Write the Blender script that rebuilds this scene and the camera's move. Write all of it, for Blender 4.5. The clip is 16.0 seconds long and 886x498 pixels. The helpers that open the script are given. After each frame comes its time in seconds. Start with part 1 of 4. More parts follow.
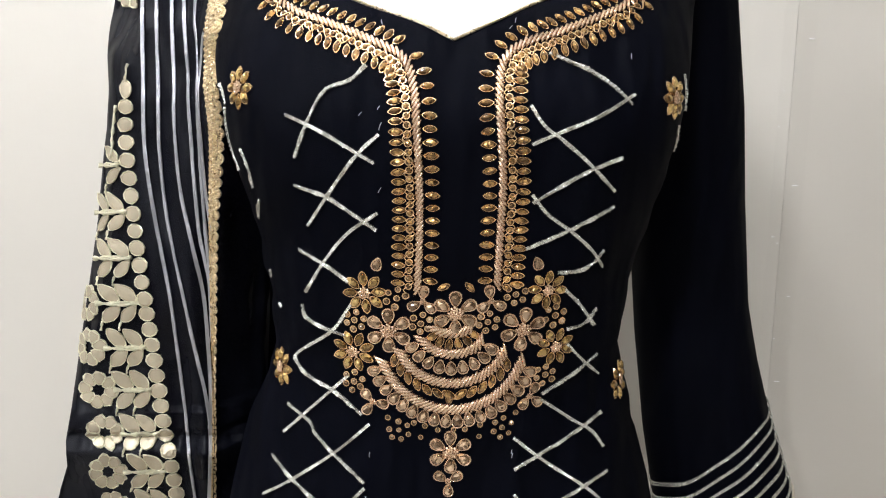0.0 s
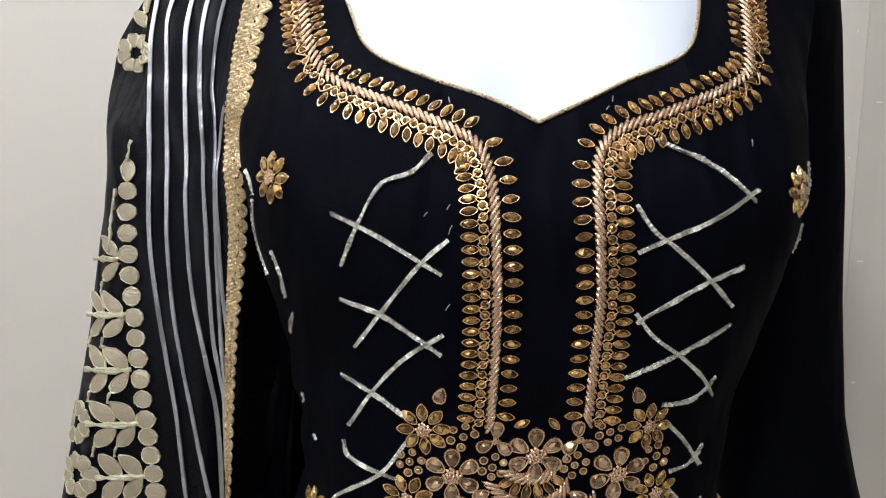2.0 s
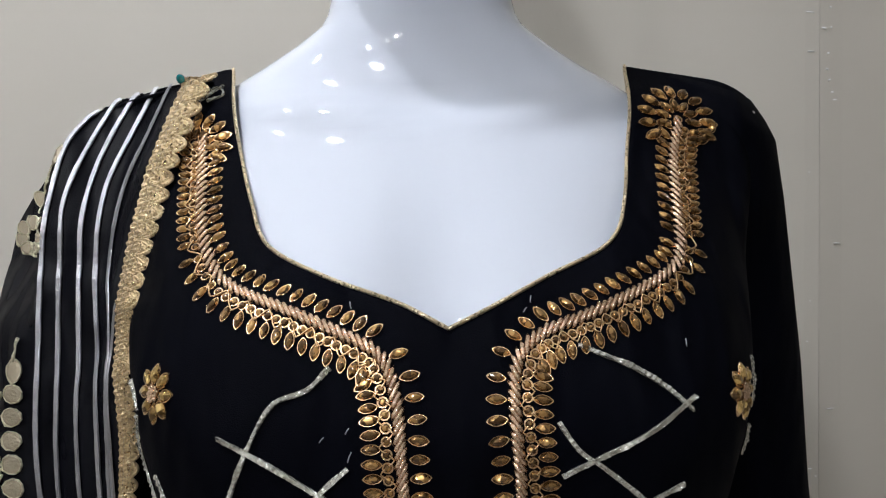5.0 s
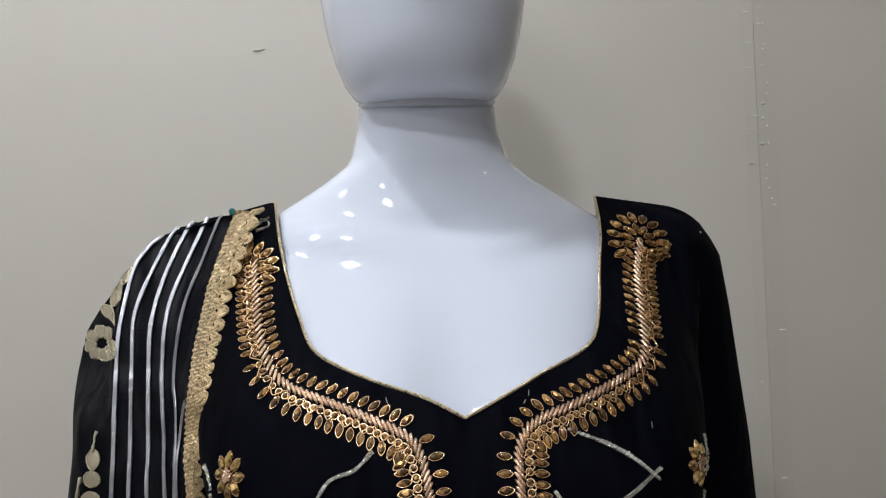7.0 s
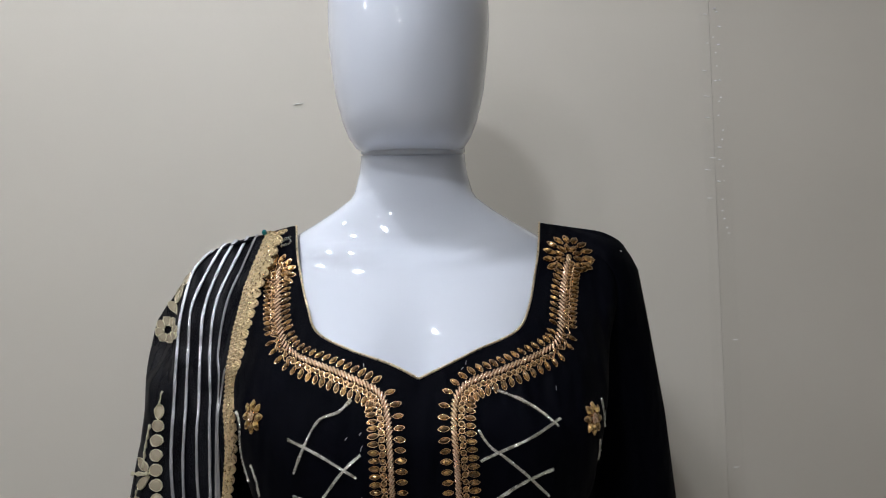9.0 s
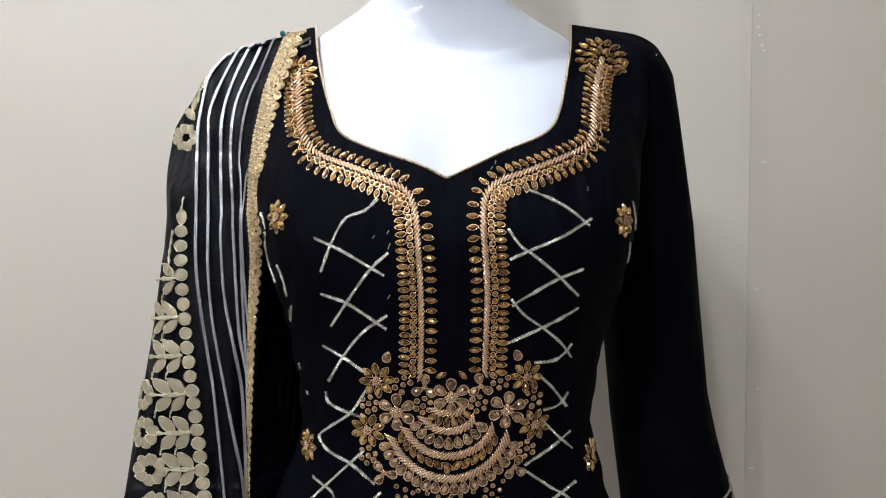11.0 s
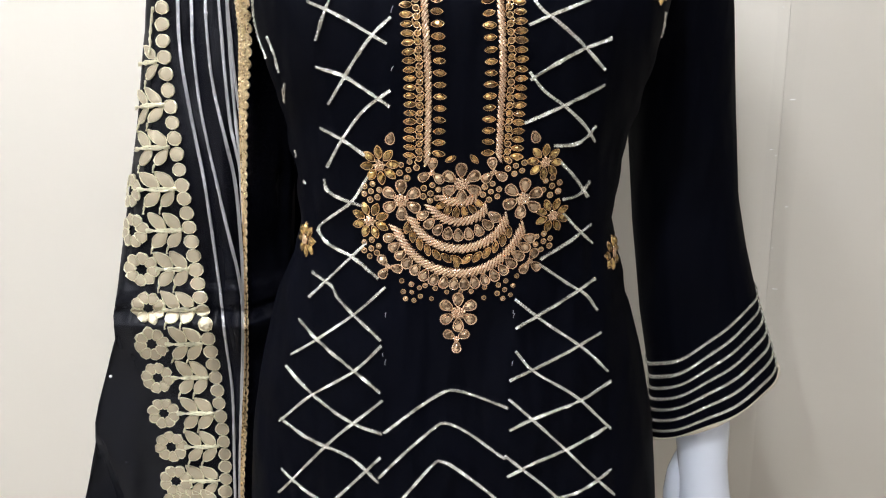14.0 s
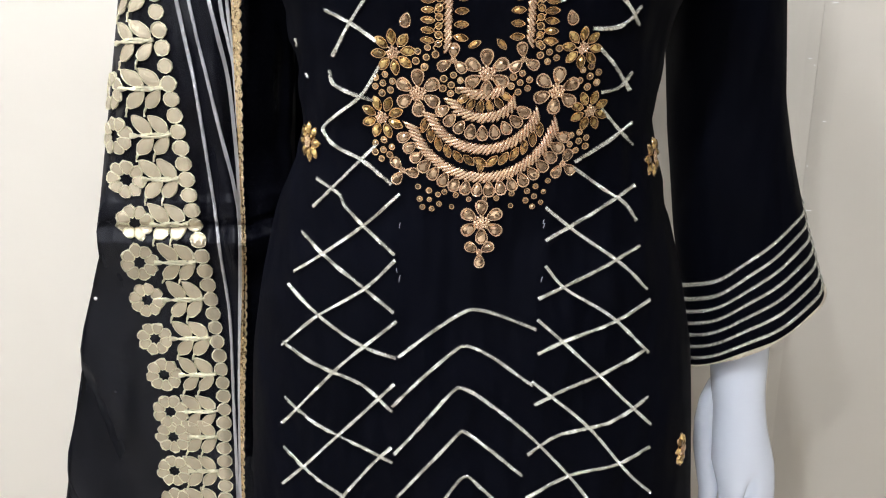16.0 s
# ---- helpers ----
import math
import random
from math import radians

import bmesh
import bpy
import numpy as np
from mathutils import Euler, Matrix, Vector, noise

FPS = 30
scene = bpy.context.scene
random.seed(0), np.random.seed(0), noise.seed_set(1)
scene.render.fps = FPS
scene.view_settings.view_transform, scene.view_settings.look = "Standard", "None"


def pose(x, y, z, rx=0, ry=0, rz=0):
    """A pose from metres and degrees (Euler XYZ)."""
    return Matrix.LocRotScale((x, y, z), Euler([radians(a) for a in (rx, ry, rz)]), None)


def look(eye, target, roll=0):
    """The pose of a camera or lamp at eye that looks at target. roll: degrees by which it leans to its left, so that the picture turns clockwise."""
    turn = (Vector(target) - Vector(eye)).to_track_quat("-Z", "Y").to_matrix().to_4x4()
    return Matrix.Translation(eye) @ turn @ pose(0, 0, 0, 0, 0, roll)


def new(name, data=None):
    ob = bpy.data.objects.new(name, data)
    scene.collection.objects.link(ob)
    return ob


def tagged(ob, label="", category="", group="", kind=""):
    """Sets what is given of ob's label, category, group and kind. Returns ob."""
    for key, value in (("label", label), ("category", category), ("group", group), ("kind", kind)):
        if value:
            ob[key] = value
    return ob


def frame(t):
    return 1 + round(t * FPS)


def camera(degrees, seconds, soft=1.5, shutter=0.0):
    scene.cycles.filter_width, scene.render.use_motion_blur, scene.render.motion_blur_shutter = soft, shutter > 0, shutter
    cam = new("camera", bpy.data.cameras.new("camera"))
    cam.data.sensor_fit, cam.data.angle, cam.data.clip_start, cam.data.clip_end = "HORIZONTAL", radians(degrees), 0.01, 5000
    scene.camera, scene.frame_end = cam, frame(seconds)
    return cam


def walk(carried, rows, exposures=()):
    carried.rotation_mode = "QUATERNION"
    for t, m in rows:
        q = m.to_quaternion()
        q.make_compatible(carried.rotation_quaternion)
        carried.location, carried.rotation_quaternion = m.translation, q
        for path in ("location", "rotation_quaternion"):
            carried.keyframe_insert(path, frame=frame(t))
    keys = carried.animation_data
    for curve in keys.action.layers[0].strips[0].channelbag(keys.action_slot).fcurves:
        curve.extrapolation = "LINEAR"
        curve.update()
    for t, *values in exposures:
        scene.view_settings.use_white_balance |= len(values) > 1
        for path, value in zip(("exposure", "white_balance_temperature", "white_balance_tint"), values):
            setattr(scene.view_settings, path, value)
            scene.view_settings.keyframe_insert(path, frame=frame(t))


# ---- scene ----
cam = camera(53.5, 16.0, 1.1)
METRES, EYE, TILT, LEAN, TURN = 0.9, 1.28, -12.0, 0.0, 0.0
ROWS = [
    (0.0, 0.0, 0.0, 0.0, -0.0, 0.0, 0.0),
    (0.5, -0.0101, 0.0253, 0.0169, 0.04, 0.87, -0.08),
    (1.0, -0.0237, 0.0579, 0.0299, -0.0, 1.56, -0.14),
    (1.5, -0.0375, 0.0886, 0.0404, -0.06, 2.16, -0.17),
    (2.0, -0.0571, 0.1208, 0.0534, -1.05, 2.51, -0.14),
    (2.5, -0.0933, 0.1478, 0.0667, -2.87, 3.35, -0.02),
    (3.0, -0.1224, 0.1618, 0.0794, -4.17, 4.67, 0.63),
    (3.5, -0.1276, 0.1625, 0.0923, -4.33, 6.4, 0.78),
    (4.0, -0.0857, 0.1656, 0.1004, -4.21, 7.87, 1.2),
    (4.2, -0.0622, 0.1698, 0.1061, -3.93, 8.29, 1.23),
    (5.25, -0.0095, 0.1620, 0.1175, -1.75, 9.50, 1.45),
    (6.3, -0.0239, 0.1199, 0.1202, -1.82, 11.19, 1.60),
    (6.5, -0.0454, 0.0991, 0.1206, -3.1, 12.0, 2.38),
    (7.0, -0.0487, 0.0352, 0.1154, -3.84, 14.25, 2.66),
    (7.5, -0.0117, -0.0439, 0.1017, -2.55, 16.07, 1.7),
    (8.0, 0.0227, -0.1218, 0.0809, -0.44, 17.21, 1.15),
    (8.5, 0.0358, -0.1736, 0.0602, -0.05, 17.67, 1.07),
    (9.0, 0.029, -0.193, 0.033, 0.04, 16.46, 0.96),
    (9.5, 0.0223, -0.1977, 0.0143, 0.19, 14.17, 0.73),
    (10.0, 0.0205, -0.1839, -0.0017, 0.38, 11.21, 0.65),
    (10.2, 0.0168, -0.1777, -0.0034, 0.33, 10.24, 0.67),
    (12.3, 0.0093, -0.1320, -0.0354, 1.35, 3.18, 0.41),
    (12.5, 0.0104, -0.1282, -0.0397, 1.35, 2.68, 0.38),
    (13.0, 0.012, -0.1118, -0.0505, 1.38, 0.71, 0.39),
    (13.5, 0.0124, -0.0983, -0.0598, 1.44, -0.83, 0.4),
    (14.0, 0.0126, -0.0751, -0.0723, 1.47, -2.38, 0.3),
    (14.5, 0.0067, -0.0463, -0.0843, 1.46, -3.66, 0.31),
    (15.0, 0.0002, -0.0224, -0.0929, 1.5, -4.98, 0.3),
    (15.5, -0.004, -0.0075, -0.1041, 1.45, -6.12, 0.32),
    (16.0, -0.0077, 0.0085, -0.1056, 1.35, -6.26, 0.39),
]

EXPOSURES = [(0.0, 0.82), (0.5, 0.68), (1.5, 0.44), (2.0, 0.32), (2.5, 0.15), (3.5, -0.27), (4.0, -0.31), (7.0, -0.47), (9.0, -0.49), (9.5, -0.25), (10.0, 0.01), (12.5, 0.43), (13.0, 0.65), (13.5, 0.83), (14.0, 1.01), (16.0, 1.16)]
walk(cam, [(t, pose(0, 0, EYE, TILT, LEAN, TURN) @ pose(METRES * x, METRES * y, METRES * z, 90 + pitch, roll, yaw)) for t, x, y, z, yaw, pitch, roll in ROWS], EXPOSURES)

# ---- light: a showroom with small ceiling downlights ----
CEILING = 2.75
world = bpy.data.worlds.new("room_air")
scene.world = world
world.use_nodes = True
world.node_tree.nodes["Background"].inputs[0].default_value = (0.95, 0.97, 1.0, 1)
world.node_tree.nodes["Background"].inputs[1].default_value = 0.02


def area(name, eye, target, size, watts, colour=(0.880, 0.914, 1.0)):
    data = bpy.data.lights.new(name, "AREA")
    data.shape, data.size, data.energy, data.color = "DISK", size, watts, colour
    ob = new(name, data)
    ob.matrix_world = look(eye, target)
    return ob


KEY = (-0.46, 0.26, CEILING - 0.02)
FRONT = (-0.40, -0.80, CEILING - 0.02)
area("downlight_key", KEY, (0, 0.7, 1.3), 0.08, 13.0)
area("downlight_front", FRONT, (0, 0.8, 1.1), 0.16, 20.0)
for x, y, watts in ((-0.95, 0.34, 7.0), (-1.00, -1.50, 12.0), (-3.00, -0.45, 9.0), (-1.00, -2.90, 10.0), (-3.00, -1.95, 8.0), (-1.00, -4.30, 10.0)):
    area("downlight", (x, y, CEILING - 0.02), (-0.2, 0.8, 1.2), 0.085, watts)


# ---- materials ----
def shader(name, colour, rough=0.5, metal=0.0, vary=0.0, scale=40.0, bump=0.0, bump_scale=400.0, coat=0.0, sheen=0.0, spread=None, spec=0.5, sheer=None, folds=0.0):
    """A plain surface with grain at two scales; spread: a second colour that single pieces tend to by chance; sheer: what thin cloth lets through."""
    m = bpy.data.materials.new(name)
    m.use_nodes = True
    t = m.node_tree
    b = t.nodes["Principled BSDF"]
    link = t.links.new
    b.inputs["Metallic"].default_value = metal
    b.inputs["Coat Weight"].default_value = coat
    b.inputs["Coat Roughness"].default_value = 0.06
    b.inputs["Sheen Weight"].default_value = sheen
    b.inputs["Specular IOR Level"].default_value = spec
    co = t.nodes.new("ShaderNodeTexCoord")
    n = t.nodes.new("ShaderNodeTexNoise")
    n.inputs["Scale"].default_value, n.inputs["Detail"].default_value = scale, 5
    link(co.outputs["Object"], n.inputs["Vector"])
    mix = t.nodes.new("ShaderNodeMix")
    mix.data_type = "RGBA"
    mix.inputs["A"].default_value = (*[c * (1 - vary) for c in colour], 1)
    mix.inputs["B"].default_value = (*[min(1, c * (1 + vary)) for c in colour], 1)
    link(n.outputs["Fac"], mix.inputs["Factor"])
    out = mix.outputs["Result"]
    if spread:
        info = t.nodes.new("ShaderNodeObjectInfo")
        both = t.nodes.new("ShaderNodeMix")
        both.data_type = "RGBA"
        link(info.outputs["Random"], both.inputs["Factor"])
        link(out, both.inputs["A"])
        both.inputs["B"].default_value = (*spread, 1)
        out = both.outputs["Result"]
    link(out, b.inputs["Base Color"])
    r = t.nodes.new("ShaderNodeMapRange")
    r.inputs["To Min"].default_value, r.inputs["To Max"].default_value = max(0.02, rough * 0.85), min(1, rough * 1.15)
    link(n.outputs["Fac"], r.inputs["Value"])
    link(r.outputs["Result"], b.inputs["Roughness"])
    if bump:
        f = t.nodes.new("ShaderNodeTexNoise")
        f.inputs["Scale"].default_value, f.inputs["Detail"].default_value = bump_scale, 3
        link(co.outputs["Object"], f.inputs["Vector"])
        p = t.nodes.new("ShaderNodeBump")
        p.inputs["Strength"].default_value, p.inputs["Distance"].default_value = bump, 0.002
        link(f.outputs["Fac"], p.inputs["Height"])
        link(p.outputs["Normal"], b.inputs["Normal"])
        if folds:
            turn, wide, soft = t.nodes.new("ShaderNodeMapping"), t.nodes.new("ShaderNodeTexNoise"), t.nodes.new("ShaderNodeBump")
            turn.inputs["Rotation"].default_value, turn.inputs["Scale"].default_value = (0, radians(28), 0), (24, 10, 7)
            wide.inputs["Scale"].default_value, wide.inputs["Detail"].default_value = 1.0, 2
            soft.inputs["Strength"].default_value, soft.inputs["Distance"].default_value = folds, 0.02
            link(co.outputs["Object"], turn.inputs["Vector"])
            link(turn.outputs["Vector"], wide.inputs["Vector"])
            link(wide.outputs["Fac"], soft.inputs["Height"])
            link(soft.outputs["Normal"], p.inputs["Normal"])
    if sheer:
        clear, add = t.nodes.new("ShaderNodeBsdfTransparent"), t.nodes.new("ShaderNodeAddShader")
        crease = t.nodes.new("ShaderNodeTexNoise")
        crease.inputs["Scale"].default_value, crease.inputs["Detail"].default_value = 1.0, 4
        slant = t.nodes.new("ShaderNodeMapping")
        slant.inputs["Rotation"].default_value, slant.inputs["Scale"].default_value = (0, radians(35), 0), (26, 8, 7)
        link(co.outputs["Object"], slant.inputs["Vector"])
        link(slant.outputs["Vector"], crease.inputs["Vector"])
        weave = t.nodes.new("ShaderNodeMix")
        weave.data_type = "RGBA"
        weave.inputs["A"].default_value = (*[0.35 * c for c in sheer], 1)
        weave.inputs["B"].default_value = (*[1.5 * c for c in sheer], 1)
        link(crease.outputs["Fac"], weave.inputs["Factor"])
        link(weave.outputs["Result"], clear.inputs["Color"])
        link(b.outputs["BSDF"], add.inputs[0])
        link(clear.outputs["BSDF"], add.inputs[1])
        link(add.outputs["Shader"], t.nodes["Material Output"].inputs["Surface"])
    return m


def gem(name, dark, light, scale):
    """A foil-backed cut stone: small tilted flat faces, their sparkle painted in as dark and light colour."""
    m = bpy.data.materials.new(name)
    m.use_nodes = True
    t = m.node_tree
    b = t.nodes["Principled BSDF"]
    link = t.links.new
    b.inputs["Metallic"].default_value, b.inputs["Roughness"].default_value = 0.7, 0.20
    b.inputs["Coat Weight"].default_value, b.inputs["Coat Roughness"].default_value = 0.8, 0.04
    co, info = t.nodes.new("ShaderNodeTexCoord"), t.nodes.new("ShaderNodeObjectInfo")
    shift = t.nodes.new("ShaderNodeVectorMath")
    shift.operation = "ADD"
    link(co.outputs["Object"], shift.inputs[0])
    link(info.outputs["Random"], shift.inputs[1])
    cells = t.nodes.new("ShaderNodeTexVoronoi")
    cells.inputs["Scale"].default_value = scale
    link(shift.outputs["Vector"], cells.inputs["Vector"])
    value = t.nodes.new("ShaderNodeSeparateColor")
    link(cells.outputs["Color"], value.inputs["Color"])
    power = t.nodes.new("ShaderNodeMath")
    power.operation = "POWER"
    power.inputs[1].default_value = 2.0
    link(value.outputs["Red"], power.inputs[0])
    mix = t.nodes.new("ShaderNodeMix")
    mix.data_type = "RGBA"
    mix.inputs["A"].default_value, mix.inputs["B"].default_value = (*dark, 1), (*light, 1)
    link(power.outputs["Value"], mix.inputs["Factor"])
    link(mix.outputs["Result"], b.inputs["Base Color"])
    bump = t.nodes.new("ShaderNodeBump")
    bump.inputs["Strength"].default_value, bump.inputs["Distance"].default_value = 0.8, 0.001
    link(cells.outputs["Distance"], bump.inputs["Height"])
    link(bump.outputs["Normal"], b.inputs["Normal"])
    return m


GEORGETTE = shader("black_georgette", (0.0012, 0.0015, 0.0036), 0.70, vary=0.5, scale=14, bump=0.25, bump_scale=1500, spec=0.040, folds=1.0)
SATIN = shader("black_satin", (0.0018, 0.0020, 0.0040), 0.50, vary=0.4, scale=22, bump=0.5, bump_scale=45, spec=0.13, folds=1.6, sheer=(0.122, 0.127, 0.142))
# glints and shade of the ribs are painted in as strong silver mottling
SILVER = shader("silver_gota", (0.68, 0.645, 0.575), 0.25, metal=0.75, vary=0.55, scale=480, bump=0.7, bump_scale=900)
STRIPE = shader("silver_stripe_tape", (0.47, 0.47, 0.49), 0.36, metal=0.75, vary=0.3, scale=60, bump=0.4, bump_scale=900)
BULLION = shader("rose_gold_bullion", (0.79, 0.565, 0.405), 0.24, metal=1.0, vary=0.3, scale=700, bump=0.5, bump_scale=900)
BEZEL = shader("gold_bezel", (0.76, 0.53, 0.315), 0.24, metal=1.0, vary=0.25, scale=400, bump=0.3, bump_scale=900)
AMBER = gem("amber_stone", (0.085, 0.040, 0.009), (0.90, 0.54, 0.20), 330)
GOLDSTONE = gem("golden_stone", (0.14, 0.075, 0.018), (1.0, 0.70, 0.27), 290)
HONEY = gem("honey_stone", (0.15, 0.088, 0.045), (1.0, 0.72, 0.46), 260)
GOTA = shader("pale_gold_gota", (0.45, 0.388, 0.275), 0.36, metal=0.5, vary=0.16, scale=90, bump=0.45, bump_scale=700)
CORD = shader("pale_gold_cord", (0.86, 0.765, 0.575), 0.30, metal=0.8, vary=0.3, scale=400, bump=1.0, bump_scale=900)
LACE = shader("gold_lace", (0.76, 0.555, 0.335), 0.28, metal=0.85, vary=0.45, scale=350, bump=1.0, bump_scale=600)
PIPING = shader("gold_piping", (0.80, 0.67, 0.45), 0.28, metal=0.95, vary=0.22, scale=700, bump=0.7, bump_scale=1300)
CREAM = shader("cream_piping", (0.50, 0.44, 0.34), 0.6, vary=0.2, scale=300, bump=0.6, bump_scale=900)
WHITE = shader("white_gloss_shell", (0.715, 0.76, 0.84), 0.05, vary=0.02, scale=12, coat=0.25, spec=0.4)
PEARL = shader("pearl", (0.75, 0.73, 0.70), 0.15, vary=0.05)
TEAL = shader("teal_pin_head", (0.01, 0.22, 0.24), 0.15, coat=1.0)
THREAD = shader("white_thread", (0.30, 0.31, 0.33), 0.7, vary=0.1)
# slightly darker board; further darkened to stand for weaker light at the right
BOARD = shader("cream_wall_board_dimmed", (0.550, 0.515, 0.445), 0.55, vary=0.06, scale=3.0, bump=0.10, bump_scale=60)
WALLPAINT = shader("cream_wall_board", (0.60, 0.565, 0.492), 0.55, vary=0.05, scale=3.5, bump=0.10, bump_scale=60)
# unseen east wall, made dark to weaken the bounce light from the right
EASTDARK = shader("bounce_damping_wall", (0.15, 0.128, 0.108), 0.6, vary=0.06, scale=3)
CEILPAINT = shader("ceiling_white", (0.78, 0.77, 0.74), 0.8, vary=0.02, scale=3)
FLOORTILE = shader("floor_beige", (0.48, 0.44, 0.39), 0.25, vary=0.08, scale=5)
SEAMDARK = shader("seam_shadow_gap", (0.42, 0.385, 0.34), 0.8, vary=0.1)
FIXTURE = shader("white_metal_trim", (0.75, 0.75, 0.75), 0.4, vary=0.02)


def glow(name, colour, strength):
    m = bpy.data.materials.new(name)
    m.use_nodes = True
    b = m.node_tree.nodes["Principled BSDF"]
    b.inputs["Emission Color"].default_value = (*colour, 1)
    b.inputs["Emission Strength"].default_value = strength
    return m


LED = glow("led_diffuser", (0.95, 0.95, 0.97), 52.0)


def clear_tape():
    m = bpy.data.materials.new("clear_tape")
    m.use_nodes = True
    t = m.node_tree
    t.nodes.remove(t.nodes["Principled BSDF"])
    a, g, mix = t.nodes.new("ShaderNodeBsdfTransparent"), t.nodes.new("ShaderNodeBsdfGlossy"), t.nodes.new("ShaderNodeMixShader")
    a.inputs["Color"].default_value = (1, 1, 1, 1)
    g.inputs["Roughness"].default_value = 0.18
    mix.inputs["Fac"].default_value = 0.012
    t.links.new(a.outputs[0], mix.inputs[1])
    t.links.new(g.outputs[0], mix.inputs[2])
    t.links.new(mix.outputs[0], t.nodes["Material Output"].inputs[0])
    return m


TAPE = clear_tape()


# ---- building helpers ----
def mesh_of(name, verts, faces, materials, slots=None, smooth_faces=True):
    me = bpy.data.meshes.new(name)
    me.from_pydata([tuple(v) for v in verts], [], faces)
    for m in materials:
        me.materials.append(m)
    if slots:
        me.polygons.foreach_set("material_index", slots)
    me.polygons.foreach_set("use_smooth", [smooth_faces] * len(me.polygons))
    me.update()
    return me


def thing(name, base, label, category, group=""):
    ob = new(name)
    ob.location = base
    return tagged(ob, label, category, group)


def under(ob, parent, label=""):
    """Makes ob, whose pose is given in the world, a part of parent."""
    root = parent.matrix_basis.copy()
    up = parent.parent
    while up:
        root = up.matrix_basis @ parent.matrix_parent_inverse @ root
        parent_up, up = up, up.parent
    ob.parent = parent
    ob.matrix_parent_inverse = root.inverted()
    return tagged(ob, label)


def part(name, me, parent, label="", m=None):
    ob = new(name, me)
    if m:
        ob.matrix_basis = m
    return under(ob, parent, label)


def box(name, a, b, material, bevel=0.0):
    bm = bmesh.new()
    bmesh.ops.create_cube(bm, size=1)
    for v in bm.verts:
        v.co = Vector([(p + q) / 2 + c * (q - p) for p, q, c in zip(a, b, v.co)])
    if bevel:
        bmesh.ops.bevel(bm, geom=bm.edges[:], offset=bevel, segments=2, affect="EDGES")
    me = bpy.data.meshes.new(name)
    bm.to_mesh(me)
    bm.free()
    me.materials.append(material)
    return me


def catmull(points, step=0.004):
    """A smooth line through points, in even small steps."""
    p = [np.array(q, float) for q in points]
    p = [2 * p[0] - p[1]] + p + [2 * p[-1] - p[-2]]
    out = []
    for a, b, c, d in zip(p, p[1:], p[2:], p[3:]):
        n = max(2, int(np.linalg.norm(c - b) / step))
        for k in range(n):
            t = k / n
            out.append(0.5 * (2 * b + (c - a) * t + (2 * a - 5 * b + 4 * c - d) * t * t + (3 * b - a - 3 * c + d) * t ** 3))
    return out + [p[-2]]


def resample(points, spacing, start=0.0):
    """Points and headings every spacing along a line."""
    out, need = [], start
    for a, b in zip(points, points[1:]):
        d = np.linalg.norm(b - a)
        while need <= d and d > 0:
            out.append((a + (b - a) * need / d, (b - a) / d))
            need += spacing
        need -= d
    return out


def tube(points, radius, sides=8, caps=True):
    """Verts and faces of a tube; radius may be a number or a list; points in metres."""
    pts = [Vector(p) for p in points]
    rad = radius if isinstance(radius, (list, tuple)) else [radius] * len(pts)
    verts, faces = [], []
    for i, p in enumerate(pts):
        t = (pts[min(i + 1, len(pts) - 1)] - pts[max(i - 1, 0)]).normalized()
        n = t.cross(Vector((0.013, 1, 0.02)))
        n = n.normalized() if n.length > 1e-4 else Vector((1, 0, 0))
        b = t.cross(n)
        for k in range(sides):
            w = 2 * math.pi * k / sides
            verts.append(p + (n * math.cos(w) + b * math.sin(w)) * rad[i])
    for i in range(len(pts) - 1):
        for k in range(sides):
            j = (k + 1) % sides
            faces.append((i * sides + k, i * sides + j, (i + 1) * sides + j, (i + 1) * sides + k))
    if caps:
        faces.append(tuple(range(sides))[::-1])
        faces.append(tuple((len(pts) - 1) * sides + k for k in range(sides)))
    return verts, faces


def loft(rings):
    """Verts and faces through rings of equal length, closed at both ends."""
    n = len(rings[0])
    verts = [v for r in rings for v in r]
    faces = []
    for i in range(len(rings) - 1):
        for k in range(n):
            j = (k + 1) % n
            faces.append((i * n + k, i * n + j, (i + 1) * n + j, (i + 1) * n + k))
    faces.append(tuple(range(n))[::-1])
    faces.append(tuple((len(rings) - 1) * n + k for k in range(n)))
    return verts, faces


def join(*pieces):
    verts, faces = [], []
    for v, f in pieces:
        o = len(verts)
        verts += list(v)
        faces += [tuple(i + o for i in q) for q in f]
    return verts, faces


# ---- the shape of the dressed body ----
def lerp(z, zs, vs):
    return float(np.interp(z, zs, vs))


BODY_Z = (0.40, 0.60, 0.73, 0.83, 0.885, 0.95, 1.00, 1.035, 1.07, 1.105, 1.14, 1.20, 1.26, 1.32, 1.38, 1.46)
BODY_W = (0.225, 0.207, 0.195, 0.188, 0.183, 0.170, 0.156, 0.143, 0.135, 0.138, 0.143, 0.158, 0.173, 0.183, 0.203, 0.213)
FRONT_Z = (0.40, 0.73, 0.90, 0.95, 1.00, 1.05, 1.12, 1.17, 1.215, 1.25, 1.29, 1.31, 1.35, 1.38, 1.41, 1.43, 1.441)
FRONT_Y = (0.556, 0.565, 0.570, 0.574, 0.579, 0.579, 0.572, 0.564, 0.556, 0.557, 0.578, 0.592, 0.639, 0.674, 0.689, 0.711, 0.733)


def shoulder_z(x):
    """Height of the shoulder line."""
    return 1.441 - (0.25 if x < 0 else 0.15) * max(0.0, abs(x) - 0.124) - 9.0 * max(0.0, abs(x) - 0.185) ** 2


def mid_y(z):
    return lerp(z, (1.2, 1.36, 1.44), (0.690, 0.715, 0.746))


def smooth(f, z, d=0.012):
    return (f(z - d) + 2 * f(z) + f(z + d)) / 4


